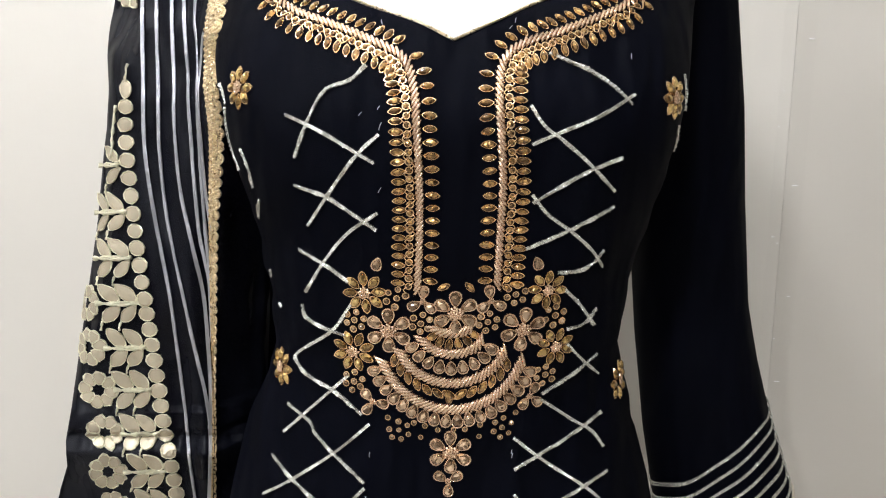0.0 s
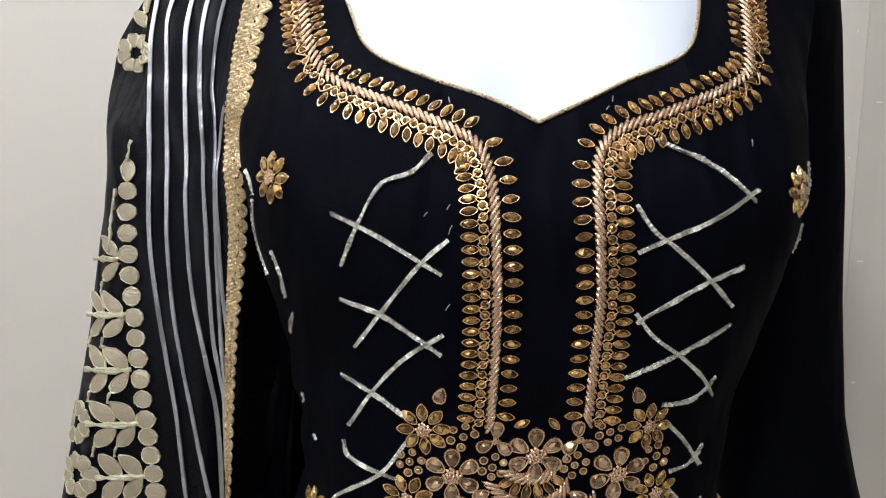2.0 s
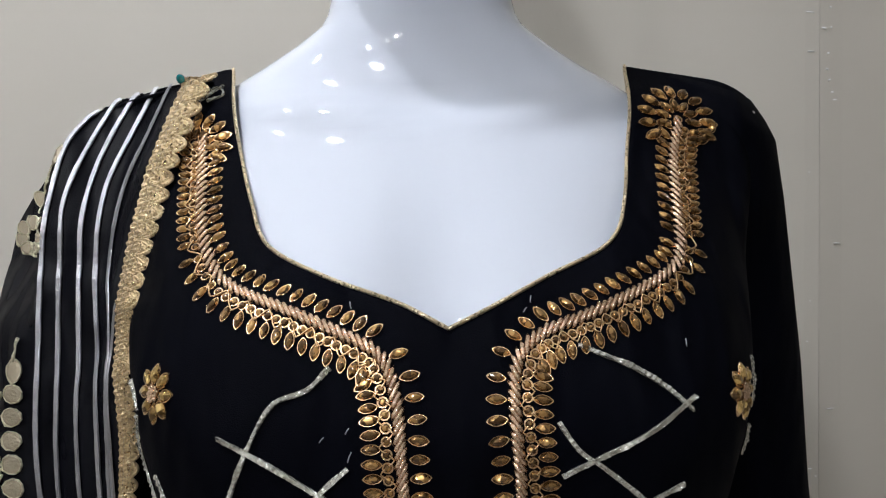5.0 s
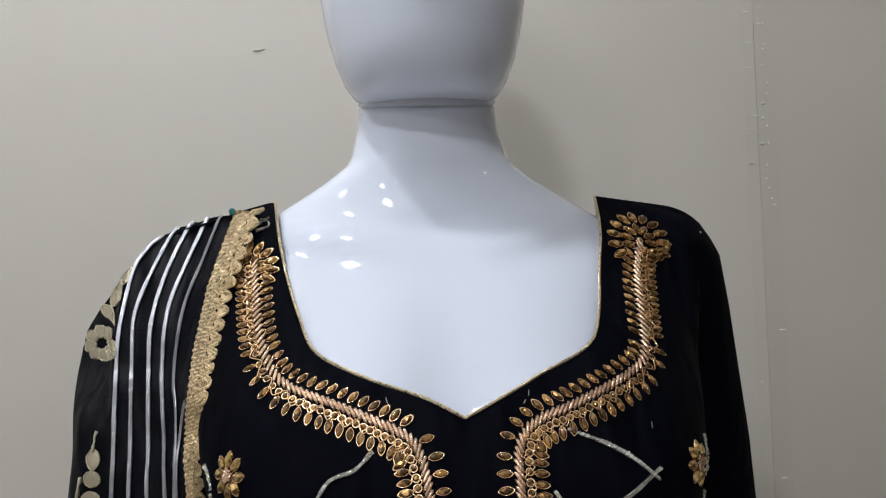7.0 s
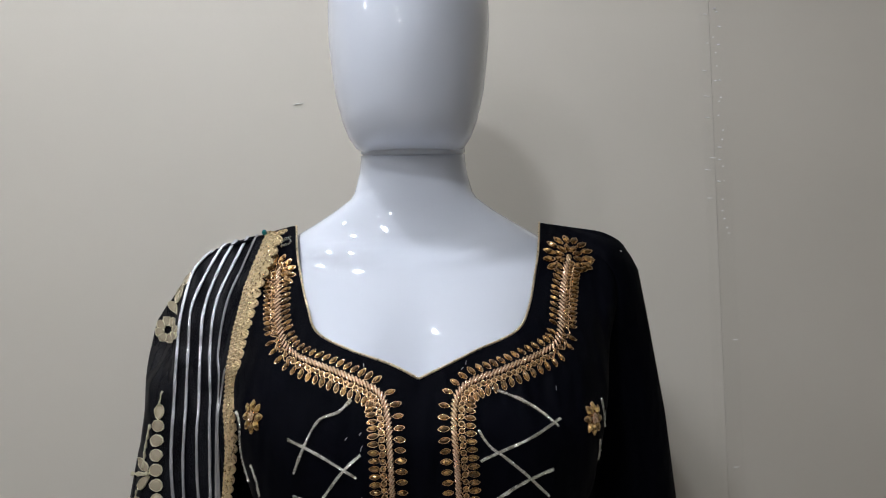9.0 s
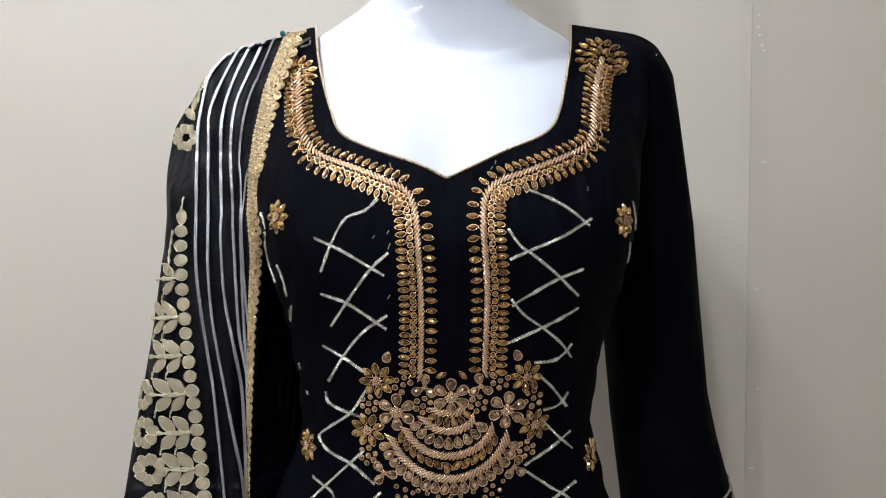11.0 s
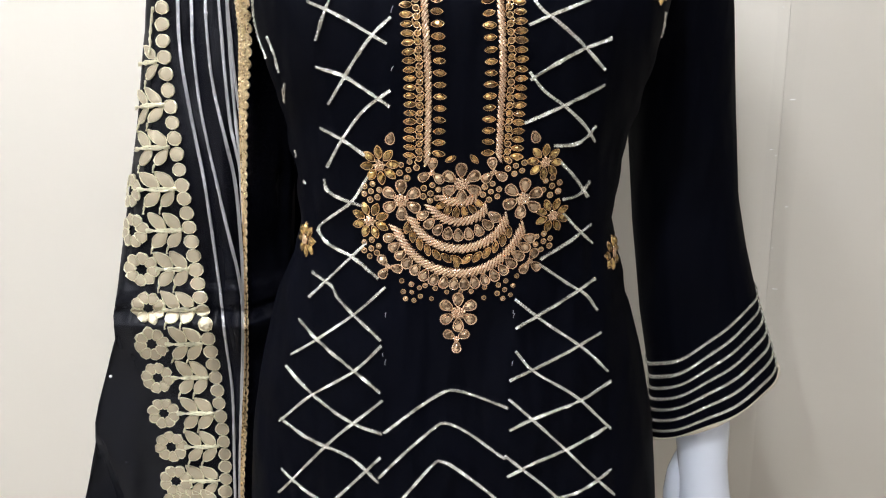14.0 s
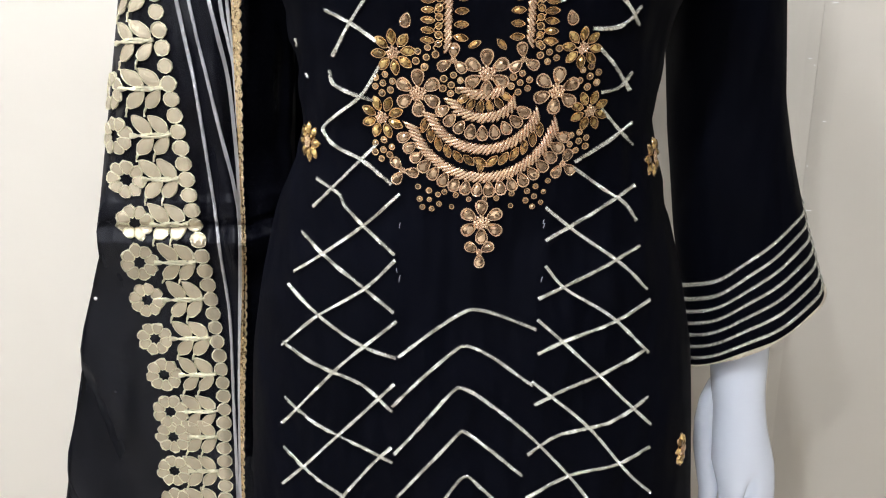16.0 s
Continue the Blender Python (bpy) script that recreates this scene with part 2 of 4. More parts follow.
def front(x, z, grow=0.0):
    """The y of the kurta's front at x and height z."""
    zz = z + 1.441 - shoulder_z(x)
    a = smooth(lambda q: lerp(q, BODY_Z, BODY_W), z)
    yf = smooth(lambda q: lerp(q, FRONT_Z, FRONT_Y), zz, 0.010) - grow
    yc = mid_y(zz)
    u = min(1.0, abs(x - lerp(z, (1.0, 1.07, 1.15), (-0.002, 0.003, 0.007))) / a)
    # the shoulder that the dupatta covers is pressed flat
    under_drape = 0.035 * lerp(-x, (0.148, 0.185), (0.0, 1.0)) * lerp(z, (1.30, 1.36), (0.0, 1.0))
    full = lerp(z, (1.16, 1.23, 1.27, 1.32), (0.37, 0.30, 0.30, 0.37))
    return yc - max(0.0, yc - yf) * (1.0 - u ** 2.7) ** full + crumple(x, z) + under_drape


def crumple(x, z):
    """The small unevenness of the hanging cloth, with slanting creases at the waist."""
    off = min(1.0, abs(x) / 0.06)
    waist = lerp(z, (0.95, 1.02, 1.13, 1.22), (0.25, 1.0, 1.0, 0.0)) * min(1.0, max(0.0, (abs(x) - 0.05) / 0.06))
    side = 1 if x > 0 else -1
    soft = 0.0016 * noise.noise(Vector((x * 20, 3.0, z * 8))) * off
    pull = 0.0050 * noise.noise(Vector((x * 9 - side * z * 7, 7.0 * side, z * 34))) * waist
    return soft + pull


def on_kurta(x, z, lift=0.0):
    """A place on the kurta's front and the way out of it."""
    e = 0.003
    y = front(x, z)
    n = Vector(((front(x + e, z) - front(x - e, z)) / (2 * e), -1, (front(x, z + e) - front(x, z - e)) / (2 * e))).normalized()
    return Vector((x, y, z)) + n * lift, n


def laid(surface, x, z, angle, lift=0.0, scale=1.0):
    """The pose of a piece that lies on a surface, its length turned by angle (degrees, 0: to the side)."""
    p, n = surface(x, z, lift)
    side = Vector((math.cos(radians(angle)), 0, math.sin(radians(angle))))
    side = (side - n * side.dot(n)).normalized()
    up = n.cross(side)
    m = Matrix((side, up, n)).transposed().to_4x4()
    return Matrix.Translation(p) @ m @ Matrix.Diagonal((scale, scale, scale, 1))


def ribbon_mesh(name, surface, points, width, material, lift=0.0006, thick=0.0008, step=0.0014, wobble=0.0, rib=0.0013):
    line = catmull(points, step)
    verts, faces = [], []
    for i, q in enumerate(line):
        a, b = line[max(i - 1, 0)], line[min(i + 1, len(line) - 1)]
        p, n = surface(q[0], q[1], lift)
        pa, pb = surface(a[0], a[1], lift)[0], surface(b[0], b[1], lift)[0]
        t = (pb - pa).normalized()
        s = n.cross(t).normalized()
        w = width / 2 * (1 + wobble * noise.noise(Vector((q[0] * 90, 0, q[1] * 90))))
        tw = n * (1.1 * rib * noise.noise(Vector((q[0] * 160, 0.3, q[1] * 160))))
        up = n * (thick + rib * (0.35 + 0.4 * ((i * 0.618) % 1.0)) * (i % 2))
        verts += [p - s * w, p - s * w * 0.8 + up + tw, p + s * w * 0.8 + up - tw, p + s * w]
    for i in range(len(line) - 1):
        for k in range(3):
            faces.append((i * 4 + k, i * 4 + k + 1, i * 4 + k + 5, i * 4 + k + 4))
    return mesh_of(name, verts, faces, [material], smooth_faces=False)


def set_stone(name, outline, height, rim, materials, flat=0.0):
    """A stone in a bezel: outline is a list of (x, y) round the piece, the bezel rim wide."""
    n = len(outline)
    size = max(math.hypot(*p) for p in outline)
    k = 1 - rim / size
    levels = [(1.0, 0.0), (1.0 - 0.15 * rim / size, rim * 0.8), (k, rim * 0.75), (k * 0.97, rim * 0.35)]
    levels += [(k * 0.72, height * (0.74 if not flat else flat)), (k * 0.36, height * (0.95 if not flat else flat)), (k * 0.08, height if not flat else flat * height)]
    verts, faces, slots = [], [], []
    for s, h in levels:
        verts += [(x * s, y * s, h) for x, y in outline]
    for i in range(len(levels) - 1):
        for j in range(n):
            q = (j + 1) % n
            faces.append((i * n + j, i * n + q, (i + 1) * n + q, (i + 1) * n + j))
            slots.append(0 if i < 3 else 1)
    faces.append(tuple((len(levels) - 1) * n + j for j in range(n)))
    slots.append(1)
    return mesh_of(name, verts, faces, materials, slots, smooth_faces=False)


def marquise(length, width, n=12):
    out = []
    for k in range(n):
        w = 2 * math.pi * k / n
        out.append((length / 2 * math.cos(w), width / 2 * math.copysign(abs(math.sin(w)) ** 1.5, math.sin(w))))
    return out


def teardrop(length, width, n=12):
    """Pointed at the origin's side, round at the far end; the origin lies in its middle."""
    out = []
    for k in range(n):
        w = 2 * math.pi * k / n
        x = math.cos(w)
        out.append((length / 2 * x, width / 2 * math.sin(w) * (0.84 + 0.28 * x)))
    return out


def disc(d, n=10):
    return [(d / 2 * math.cos(2 * math.pi * k / n), d / 2 * math.sin(2 * math.pi * k / n)) for k in range(n)]


# ---- the room ----
WALL = 1.08
SEAM = 0.4225
tagged(new("floor", box("floor", (-6.1, -9.1, -0.1), (2.6, 1.3, 0.0), FLOORTILE)), "beige polished floor of the showroom", "floor", kind="structure")
tagged(new("ceiling", box("ceiling", (-6.1, -9.1, CEILING), (2.6, 1.3, CEILING + 0.1), CEILPAINT)), "plain white painted ceiling", "ceiling", kind="structure")
wall = tagged(new("wall_north", box("wall_north", (-6.1, WALL + 0.006, 0.0), (2.6, WALL + 0.16, CEILING), SEAMDARK)), "cream wall faced with smooth boards, one upright seam", "wall", kind="structure")
part("wall_board", box("wall_board", (-6.0, WALL, 0.0), (SEAM - 0.00025, WALL + 0.0055, CEILING), WALLPAINT), wall)
part("seam_filler", box("seam_filler", (SEAM - 0.00025, WALL + 0.0002, 0.0), (SEAM + 0.00025, WALL + 0.0050, 0.86), BOARD), wall)
part("wall_board", box("wall_board", (SEAM + 0.00025, WALL + 0.0003, 0.0), (2.5, WALL + 0.0055, CEILING), BOARD), wall)
tagged(new("wall_west", box("wall_west", (-6.1, -9.0, 0.0), (-6.0, WALL, CEILING), WALLPAINT)), "plain cream side wall", "wall", kind="structure")
tagged(new("wall_east", box("wall_east", (2.5, -9.0, 0.0), (2.6, WALL, CEILING), EASTDARK)), "unseen side wall, darkened to cut bounce light", "wall", kind="structure")
tagged(new("wall_south", box("wall_south", (-6.0, -9.1, 0.0), (2.5, -9.0, CEILING), WALLPAINT)), "plain cream wall behind the camera", "wall", kind="structure")

# clear tape over the seam; its creases are painted white to stand for glints
tape = tagged(new("clear_tape", box("clear_tape", (SEAM - 0.016, WALL - 0.0006, 0.3), (SEAM + 0.024, WALL - 0.0002, 2.5), TAPE)), "clear sticky tape over the wall's upright seam, creased", "tape")
rng = random.Random(5)
crease = mesh_of("crease", *tube([(-0.5, 0, 0), (-0.42, -0.0006, 0), (-0.15, -0.0011, 0.0003), (0.2, -0.0010, -0.0002), (0.45, -0.0005, 0), (0.5, 0, 0)], [0.0004, 0.0012, 0.0017, 0.0015, 0.0011, 0.0004], 8), [shader("tape_crease_glint", (0.95, 0.95, 0.94), 0.25, metal=0.0, vary=0.03)])
for z0, z1, count, x0, x1, lengths, lean in ((0.84, 1.46, 11, -0.018, 0.020, (0.003, 0.006, 0.010), 6), (1.46, 1.84, 26, 0.004, 0.014, (0.0022, 0.003, 0.004, 0.007), 14), (1.48, 1.82, 9, -0.014, -0.002, (0.006, 0.009, 0.012), 5)):
    for k in range(count):
        z = z0 + (z1 - z0) * (k + rng.random()) / count
        m = pose(SEAM + rng.uniform(x0, x1), WALL - 0.0007, z, 0, rng.uniform(-lean, lean), 0) @ Matrix.Diagonal((0.8 * rng.choice(lengths), 0.4, 0.35 if lean < 10 else 0.55, 1))
        part("crease", crease, tape, "", m)
chip = tagged(new("wall_chip", mesh_of("wall_chip", *tube([(-0.180, WALL - 0.0006, 1.6530), (-0.175, WALL - 0.0016, 1.6540), (-0.170, WALL - 0.0012, 1.6542), (-0.166, WALL - 0.0004, 1.6550)], [0.0004, 0.0010, 0.0008, 0.0003], 6), [CEILPAINT])), "small raised chip of paint on the wall", "blemish")


# ---- ceiling lights ----
def ceiling_light(x, y, r):
    ob = thing("ceiling_light", (x, y, CEILING), "small round white recessed ceiling downlight, lit", "light", "ceiling downlights")
    n = 20
    ring = [[(x + q * math.cos(2 * math.pi * k / n), y + q * math.sin(2 * math.pi * k / n), CEILING - h) for k in range(n)] for q, h in ((r * 1.4, 0.0), (r * 1.38, 0.008), (r * 1.05, 0.010), (r * 1.02, 0.002))]
    part("trim_ring", mesh_of("trim_ring", *loft(ring), [FIXTURE]), ob)
    lens = [[(x + q * math.cos(2 * math.pi * k / n), y + q * math.sin(2 * math.pi * k / n), CEILING - h) for k in range(n)] for q, h in ((r, 0.001), (r * 0.98, 0.0115))]
    part("diffuser", mesh_of("diffuser", *loft(lens), [LED]), ob)
    return ob


ceiling_light(KEY[0], KEY[1], 0.075)
ceiling_light(FRONT[0], FRONT[1], 0.07)
ceiling_light(-0.95, 0.34, 0.045)
for x, near, step, count in ((-1.0, -1.5, 1.4, 5), (-3.0, -0.45, 1.5, 5), (-4.9, -0.45, 1.5, 5), (1.9, -1.1, 2.2, 3)):
    for k in range(count):
        ceiling_light(x, near - step * k, 0.08)


# ---- the mannequin: one plain glossy white shape ----
def oval(z, w, y0, y1, cx=0.0, n=2.0, count=56):
    cy, d = (y0 + y1) / 2, (y1 - y0) / 2
    out = []
    for k in range(count):
        a = 2 * math.pi * k / count
        c, s = math.cos(a), math.sin(a)
        out.append((cx + w * math.copysign(abs(c) ** (2 / n), c), cy + d * math.copysign(abs(s) ** (2 / n), s), z))
    return out


def chest_relief(v):
    """Collar bones, the hollow between them and the swell of the bust on a point of the trunk."""
    x, y, z = v
    if y > 0.745 or z < 1.15 or z > 1.46:
        return v
    g = lambda q, s: math.exp(-(q / s) ** 2)
    bone = 0.0
    for side in (-1, 1):
        line = 1.398 + 0.020 * min(1, abs(x) / 0.11)
        if x * side > 0:
            bone += 0.010 * g(z - line, 0.010) * g(abs(x) - 0.065, 0.045)
    hollow = 0.005 * g(z - 1.412, 0.014) * g(x, 0.018)
    bust = g(z - 1.280, 0.055) * (0.018 * g(x - 0.078, 0.048) + 0.025 * g(x + 0.066, 0.044))
    cleft = 0.011 * g(x - 0.005, 0.016) * g(z - 1.32, 0.055)
    return (x, y - bone - bust + hollow + cleft, z)


TRUNK = [(0.74, 0.150, 0.612, 0.800), (0.85, 0.152, 0.612, 0.815), (1.00, 0.122, 0.616, 0.790), (1.07, 0.112, 0.618, 0.782), (1.15, 0.122, 0.612, 0.785), (1.22, 0.136, 0.598, 0.800), (1.26, 0.140, 0.596, 0.810),
         (1.295, 0.144, 0.602, 0.815), (1.33, 0.150, 0.622, 0.818), (1.36, 0.158, 0.645, 0.820), (1.385, 0.163, 0.666, 0.818), (1.405, 0.158, 0.684, 0.815), (1.420, 0.142, 0.694, 0.811), (1.432, 0.123, 0.698, 0.807),
         (1.442, 0.106, 0.701, 0.804), (1.455, 0.085, 0.702, 0.802), (1.468, 0.0670, 0.701, 0.801), (1.483, 0.0565, 0.699, 0.800), (1.4995, 0.0545, 0.697, 0.800), (1.5035, 0.0545, 0.6968, 0.800), (1.5040, 0.0528, 0.699, 0.798), (1.5050, 0.0528, 0.699, 0.798), (1.5055, 0.0545, 0.6968, 0.800),
         (1.530, 0.0545, 0.697, 0.800)]
HEAD = [(1.5125, 0.026, 0.690, 0.735), (1.5140, 0.046, 0.672, 0.760), (1.518, 0.0550, 0.660, 0.780), (1.528, 0.0620, 0.6465, 0.795), (1.545, 0.0690, 0.6375, 0.808), (1.573, 0.0765, 0.6298, 0.822), (1.600, 0.0795, 0.6252, 0.830), (1.630, 0.0832, 0.6234, 0.834),
        (1.660, 0.0838, 0.6240, 0.836), (1.690, 0.0830, 0.6264, 0.836), (1.715, 0.0808, 0.6296, 0.834), (1.740, 0.0768, 0.6350, 0.828), (1.762, 0.0705, 0.6430, 0.818), (1.780, 0.0610, 0.6530, 0.803), (1.794, 0.0470, 0.6730, 0.783), (1.802, 0.0300, 0.6980, 0.760), (1.806, 0.0080, 0.7240, 0.736)]


def dense(table, step=0.006, soft=0.0):
    zs = [r[0] for r in table]
    out = []
    for a, b in zip(table, table[1:]):
        n = max(1, int((b[0] - a[0]) / step))
        out += [a[0] + (b[0] - a[0]) * k / n for k in range(n)]
    out.append(zs[-1])
    cols = list(zip(*table))
    return [(z, *[(lerp(z - soft, zs, c) + 2 * lerp(z, zs, c) + lerp(z + soft, zs, c)) / 4 if soft and z > zs[4] else lerp(z, zs, c) for c in cols[1:]]) for z in out]


def collar_tilt(v):
    """The joint of the neck lies lower in front."""
    x, y, z = v
    return (x, y, z + 0.0125 + (y - 0.75) * 0.20 * min(1, (z - 1.478) / 0.02)) if z > 1.478 else v


trunk = loft([[collar_tilt(chest_relief(v)) for v in oval(*r, n=2.15)] for r in dense(TRUNK)])
head = loft([oval(r[0], r[1], r[2], r[3], cx=-0.002) for r in dense(HEAD, soft=0.016)])


def limb(rows, count=24):
    return loft([oval(z, w, cy - d, cy + d, cx=cx, count=count) for z, cx, w, cy, d in rows])


def knuckles(v):
    """The dip between the fingers on the back of the hand."""
    x, y, z = v
    if z > 0.715 or y > 0.742:
        return v
    deep = min(1.0, (0.715 - z) / 0.022)
    dip = 0.0100 * math.exp(-((x - 0.2675 - 0.12 * (z - 0.690)) / 0.0042) ** 2)
    return (x, min(0.742, y + deep * dip), z)


arm_right = limb([(0.640, 0.2685, 0.0220, 0.738, 0.006), (0.652, 0.2690, 0.0255, 0.738, 0.0105), (0.664, 0.2695, 0.0268, 0.739, 0.0130), (0.674, 0.2695, 0.0270, 0.739, 0.0145), (0.680, 0.2695, 0.0270, 0.740, 0.0155), (0.686, 0.2690, 0.0272, 0.740, 0.0160), (0.692, 0.2682, 0.0276, 0.740, 0.0166), (0.698, 0.2672, 0.0282, 0.741, 0.0172), (0.706, 0.2657, 0.0290, 0.741, 0.0180), (0.712, 0.2645, 0.0294, 0.742, 0.0186), (0.720, 0.2630, 0.0298, 0.742, 0.0192), (0.740, 0.2600, 0.0275, 0.744, 0.0215), (0.758, 0.2575, 0.0255, 0.746, 0.0225), (0.775, 0.2560, 0.0246, 0.748, 0.023),
                  (0.795, 0.2540, 0.0250, 0.750, 0.024), (0.815, 0.2528, 0.0262, 0.751, 0.025), (0.86, 0.2515, 0.0280, 0.754, 0.027), (0.95, 0.246, 0.031, 0.768, 0.031), (1.10, 0.226, 0.034, 0.788, 0.034), (1.25, 0.207, 0.036, 0.774, 0.036), (1.36, 0.184, 0.038, 0.75, 0.040), (1.40, 0.165, 0.030, 0.742, 0.032)], 72)
arm_right = ([knuckles(v) for v in arm_right[0]], arm_right[1])
fingers = [tube([(x, 0.739, 0.668), (x, 0.737, 0.650), (x, 0.733, 0.632), (x, 0.731, 0.610), (x, 0.731, 0.585 + low)], [0.7 * q, 0.95 * q, q, 0.9 * q, 0.45 * q], 14) for x, q, low in ((0.2520, 0.0090, 0.012), (0.2640, 0.0094, 0.0), (0.2762, 0.0088, 0.006), (0.2865, 0.0076, 0.022))]
thumb = tube([(0.2440, 0.760, 0.806), (0.2385, 0.760, 0.790), (0.2335, 0.760, 0.774), (0.2308, 0.759, 0.752), (0.2305, 0.757, 0.728), (0.2325, 0.754, 0.706), (0.2350, 0.750, 0.684), (0.2345, 0.748, 0.662), (0.2345, 0.746, 0.648)], [0.008, 0.0110, 0.0122, 0.0128, 0.0122, 0.0110, 0.0098, 0.0088, 0.004], 18)
arm_left = limb([(0.70, -0.232, 0.030, 0.795, 0.018), (0.79, -0.230, 0.0285, 0.795, 0.022), (0.95, -0.232, 0.030, 0.795, 0.028), (1.10, -0.215, 0.032, 0.795, 0.030), (1.25, -0.190, 0.032, 0.795, 0.032), (1.36, -0.170, 0.032, 0.785, 0.030), (1.395, -0.155, 0.024, 0.775, 0.022)])
legs = [limb([(0.0, s * 0.085, 0.036, 0.69, 0.085), (0.03, s * 0.085, 0.036, 0.70, 0.070), (0.07, s * 0.085, 0.034, 0.72, 0.045), (0.25, s * 0.086, 0.048, 0.715, 0.052), (0.45, s * 0.085, 0.055, 0.705, 0.058), (0.76, s * 0.077, 0.074, 0.705, 0.088)]) for s in (-1, 1)]
mannequin = tagged(new("mannequin", mesh_of("mannequin", *join(trunk, head, arm_right, thumb, *fingers, arm_left, *legs), [WHITE])), "glossy white faceless display mannequin standing against the wall", "mannequin")


# ---- the kurta ----
kurta = thing("kurta", (0, 0.69, 0.40), "black georgette kurta embroidered with gold stones and silver ribbon", "dress")
NECK = [(-0.1199, 1.438), (-0.1075, 1.387), (-0.096, 1.355), (-0.0837, 1.333), (-0.0529, 1.318), (-0.0175, 1.306), (0.0069, 1.294), (0.0296, 1.304), (0.0562, 1.316), (0.0934, 1.332), (0.1082, 1.355), (0.1192, 1.393), (0.129, 1.439)]
NECK_L = [(-0.1195, 1.4415)] + NECK[1:7]
NECK_R = [(0.1285, 1.4415)] + NECK[:5:-1][1:]


def neck_edge(z, side):
    """The neckline's x at a height."""
    pts = NECK_L if side < 0 else NECK_R
    pts = catmull(pts, 0.003)
    zs, xs = [p[1] for p in pts][::-1], [p[0] for p in pts][::-1]
    return lerp(z, zs, xs)


def side_creases(z, side):
    """How far the waist's creases push the side of the kurta in or out."""
    return side * 0.007 * noise.noise(Vector((side * 3.1, 0.5, z * 46))) * lerp(z, (0.97, 1.02, 1.18, 1.24), (0.0, 1.0, 1.0, 0.0))


def half_front(side, outer_pad=0.0):
    zs = list(np.arange(0.40, 1.28, 0.010)) + list(np.arange(1.28, 1.335, 0.0022)) + list(np.arange(1.335, 1.4412, 0.005)) + [1.441]
    cols = 46
    verts, faces = [], []
    for z in zs:
        a = smooth(lambda q: lerp(q, BODY_Z, BODY_W), z)
        cx = lerp(z, (1.0, 1.07, 1.15), (-0.002, 0.003, 0.007))
        inner = neck_edge(z, side) if z > 1.2939 else 0.0069
        outer = cx + side * a
        for k in range(cols + 1):
            t = k / cols
            x = inner + (outer - inner) * (1 - (1 - t) ** 1.5)
            low = 1.30
            q = z if z < low else low + (z - low) * (shoulder_z(x) - low) / (1.441 - low)
            y = front(x, q)
            x += side_creases(z, side) * max(0.0, (t - 0.8) / 0.2)
            verts.append((x, y, q))
    n = cols + 1
    for i in range(len(zs) - 1):
        for k in range(cols):
            f = (i * n + k, i * n + k + 1, (i + 1) * n + k + 1, (i + 1) * n + k)
            faces.append(f if side > 0 else f[::-1])
    return verts, faces


def back_panel():
    zs = list(np.arange(0.40, 1.44, 0.01)) + [1.441]
    cols = 50
    verts, faces = [], []
    for z in zs:
        a = smooth(lambda q: lerp(q, BODY_Z, BODY_W), z)
        cx = lerp(z, (1.0, 1.07, 1.15), (-0.002, 0.003, 0.007))
        for k in range(cols + 1):
            u = -math.cos(math.pi * k / cols)
            x = cx + u * a + side_creases(z, 1 if u > 0 else -1) * max(0.0, (abs(u) - 0.8) / 0.2)
            q = z if z < 1.30 else 1.30 + (z - 1.30) * (shoulder_z(x) - 1.30) / 0.141
            zz = q + 1.441 - shoulder_z(x)
            if abs(x) < 0.134:
                q = min(q, 1.405)
                zz = min(zz, 1.405)
            yc = mid_y(zz)
            depth = lerp(zz, (0.4, 0.8, 1.05, 1.25, 1.38, 1.43, 1.441), (0.13, 0.14, 0.105, 0.13, 0.095, 0.04, 0.0))
            verts.append((x, yc + depth * max(0.0, 1 - abs(u) ** 2.5) ** 0.4, q))
    n = cols + 1
    for i in range(len(zs) - 1):
        for k in range(cols):
            faces.append((i * n + k + 1, i * n + k, (i + 1) * n + k, (i + 1) * n + k + 1))
    return verts, faces


def welded(verts, faces):
    bm = bmesh.new()
    vs = [bm.verts.new(v) for v in verts]
    for f in faces:
        try:
            bm.faces.new([vs[i] for i in f])
        except ValueError:
            pass
    bmesh.ops.remove_doubles(bm, verts=bm.verts[:], dist=0.0004)
    me = bpy.data.meshes.new("bodice")
    bm.to_mesh(me)
    bm.free()
    me.materials.append(GEORGETTE)
    me.polygons.foreach_set("use_smooth", [True] * len(me.polygons))
    return me


body = part("bodice", welded(*join(half_front(-1), half_front(1), back_panel())), kurta, "black georgette body of the kurta")
solid = body.modifiers.new("cloth", "SOLIDIFY")
solid.thickness, solid.offset = 0.0012, -1


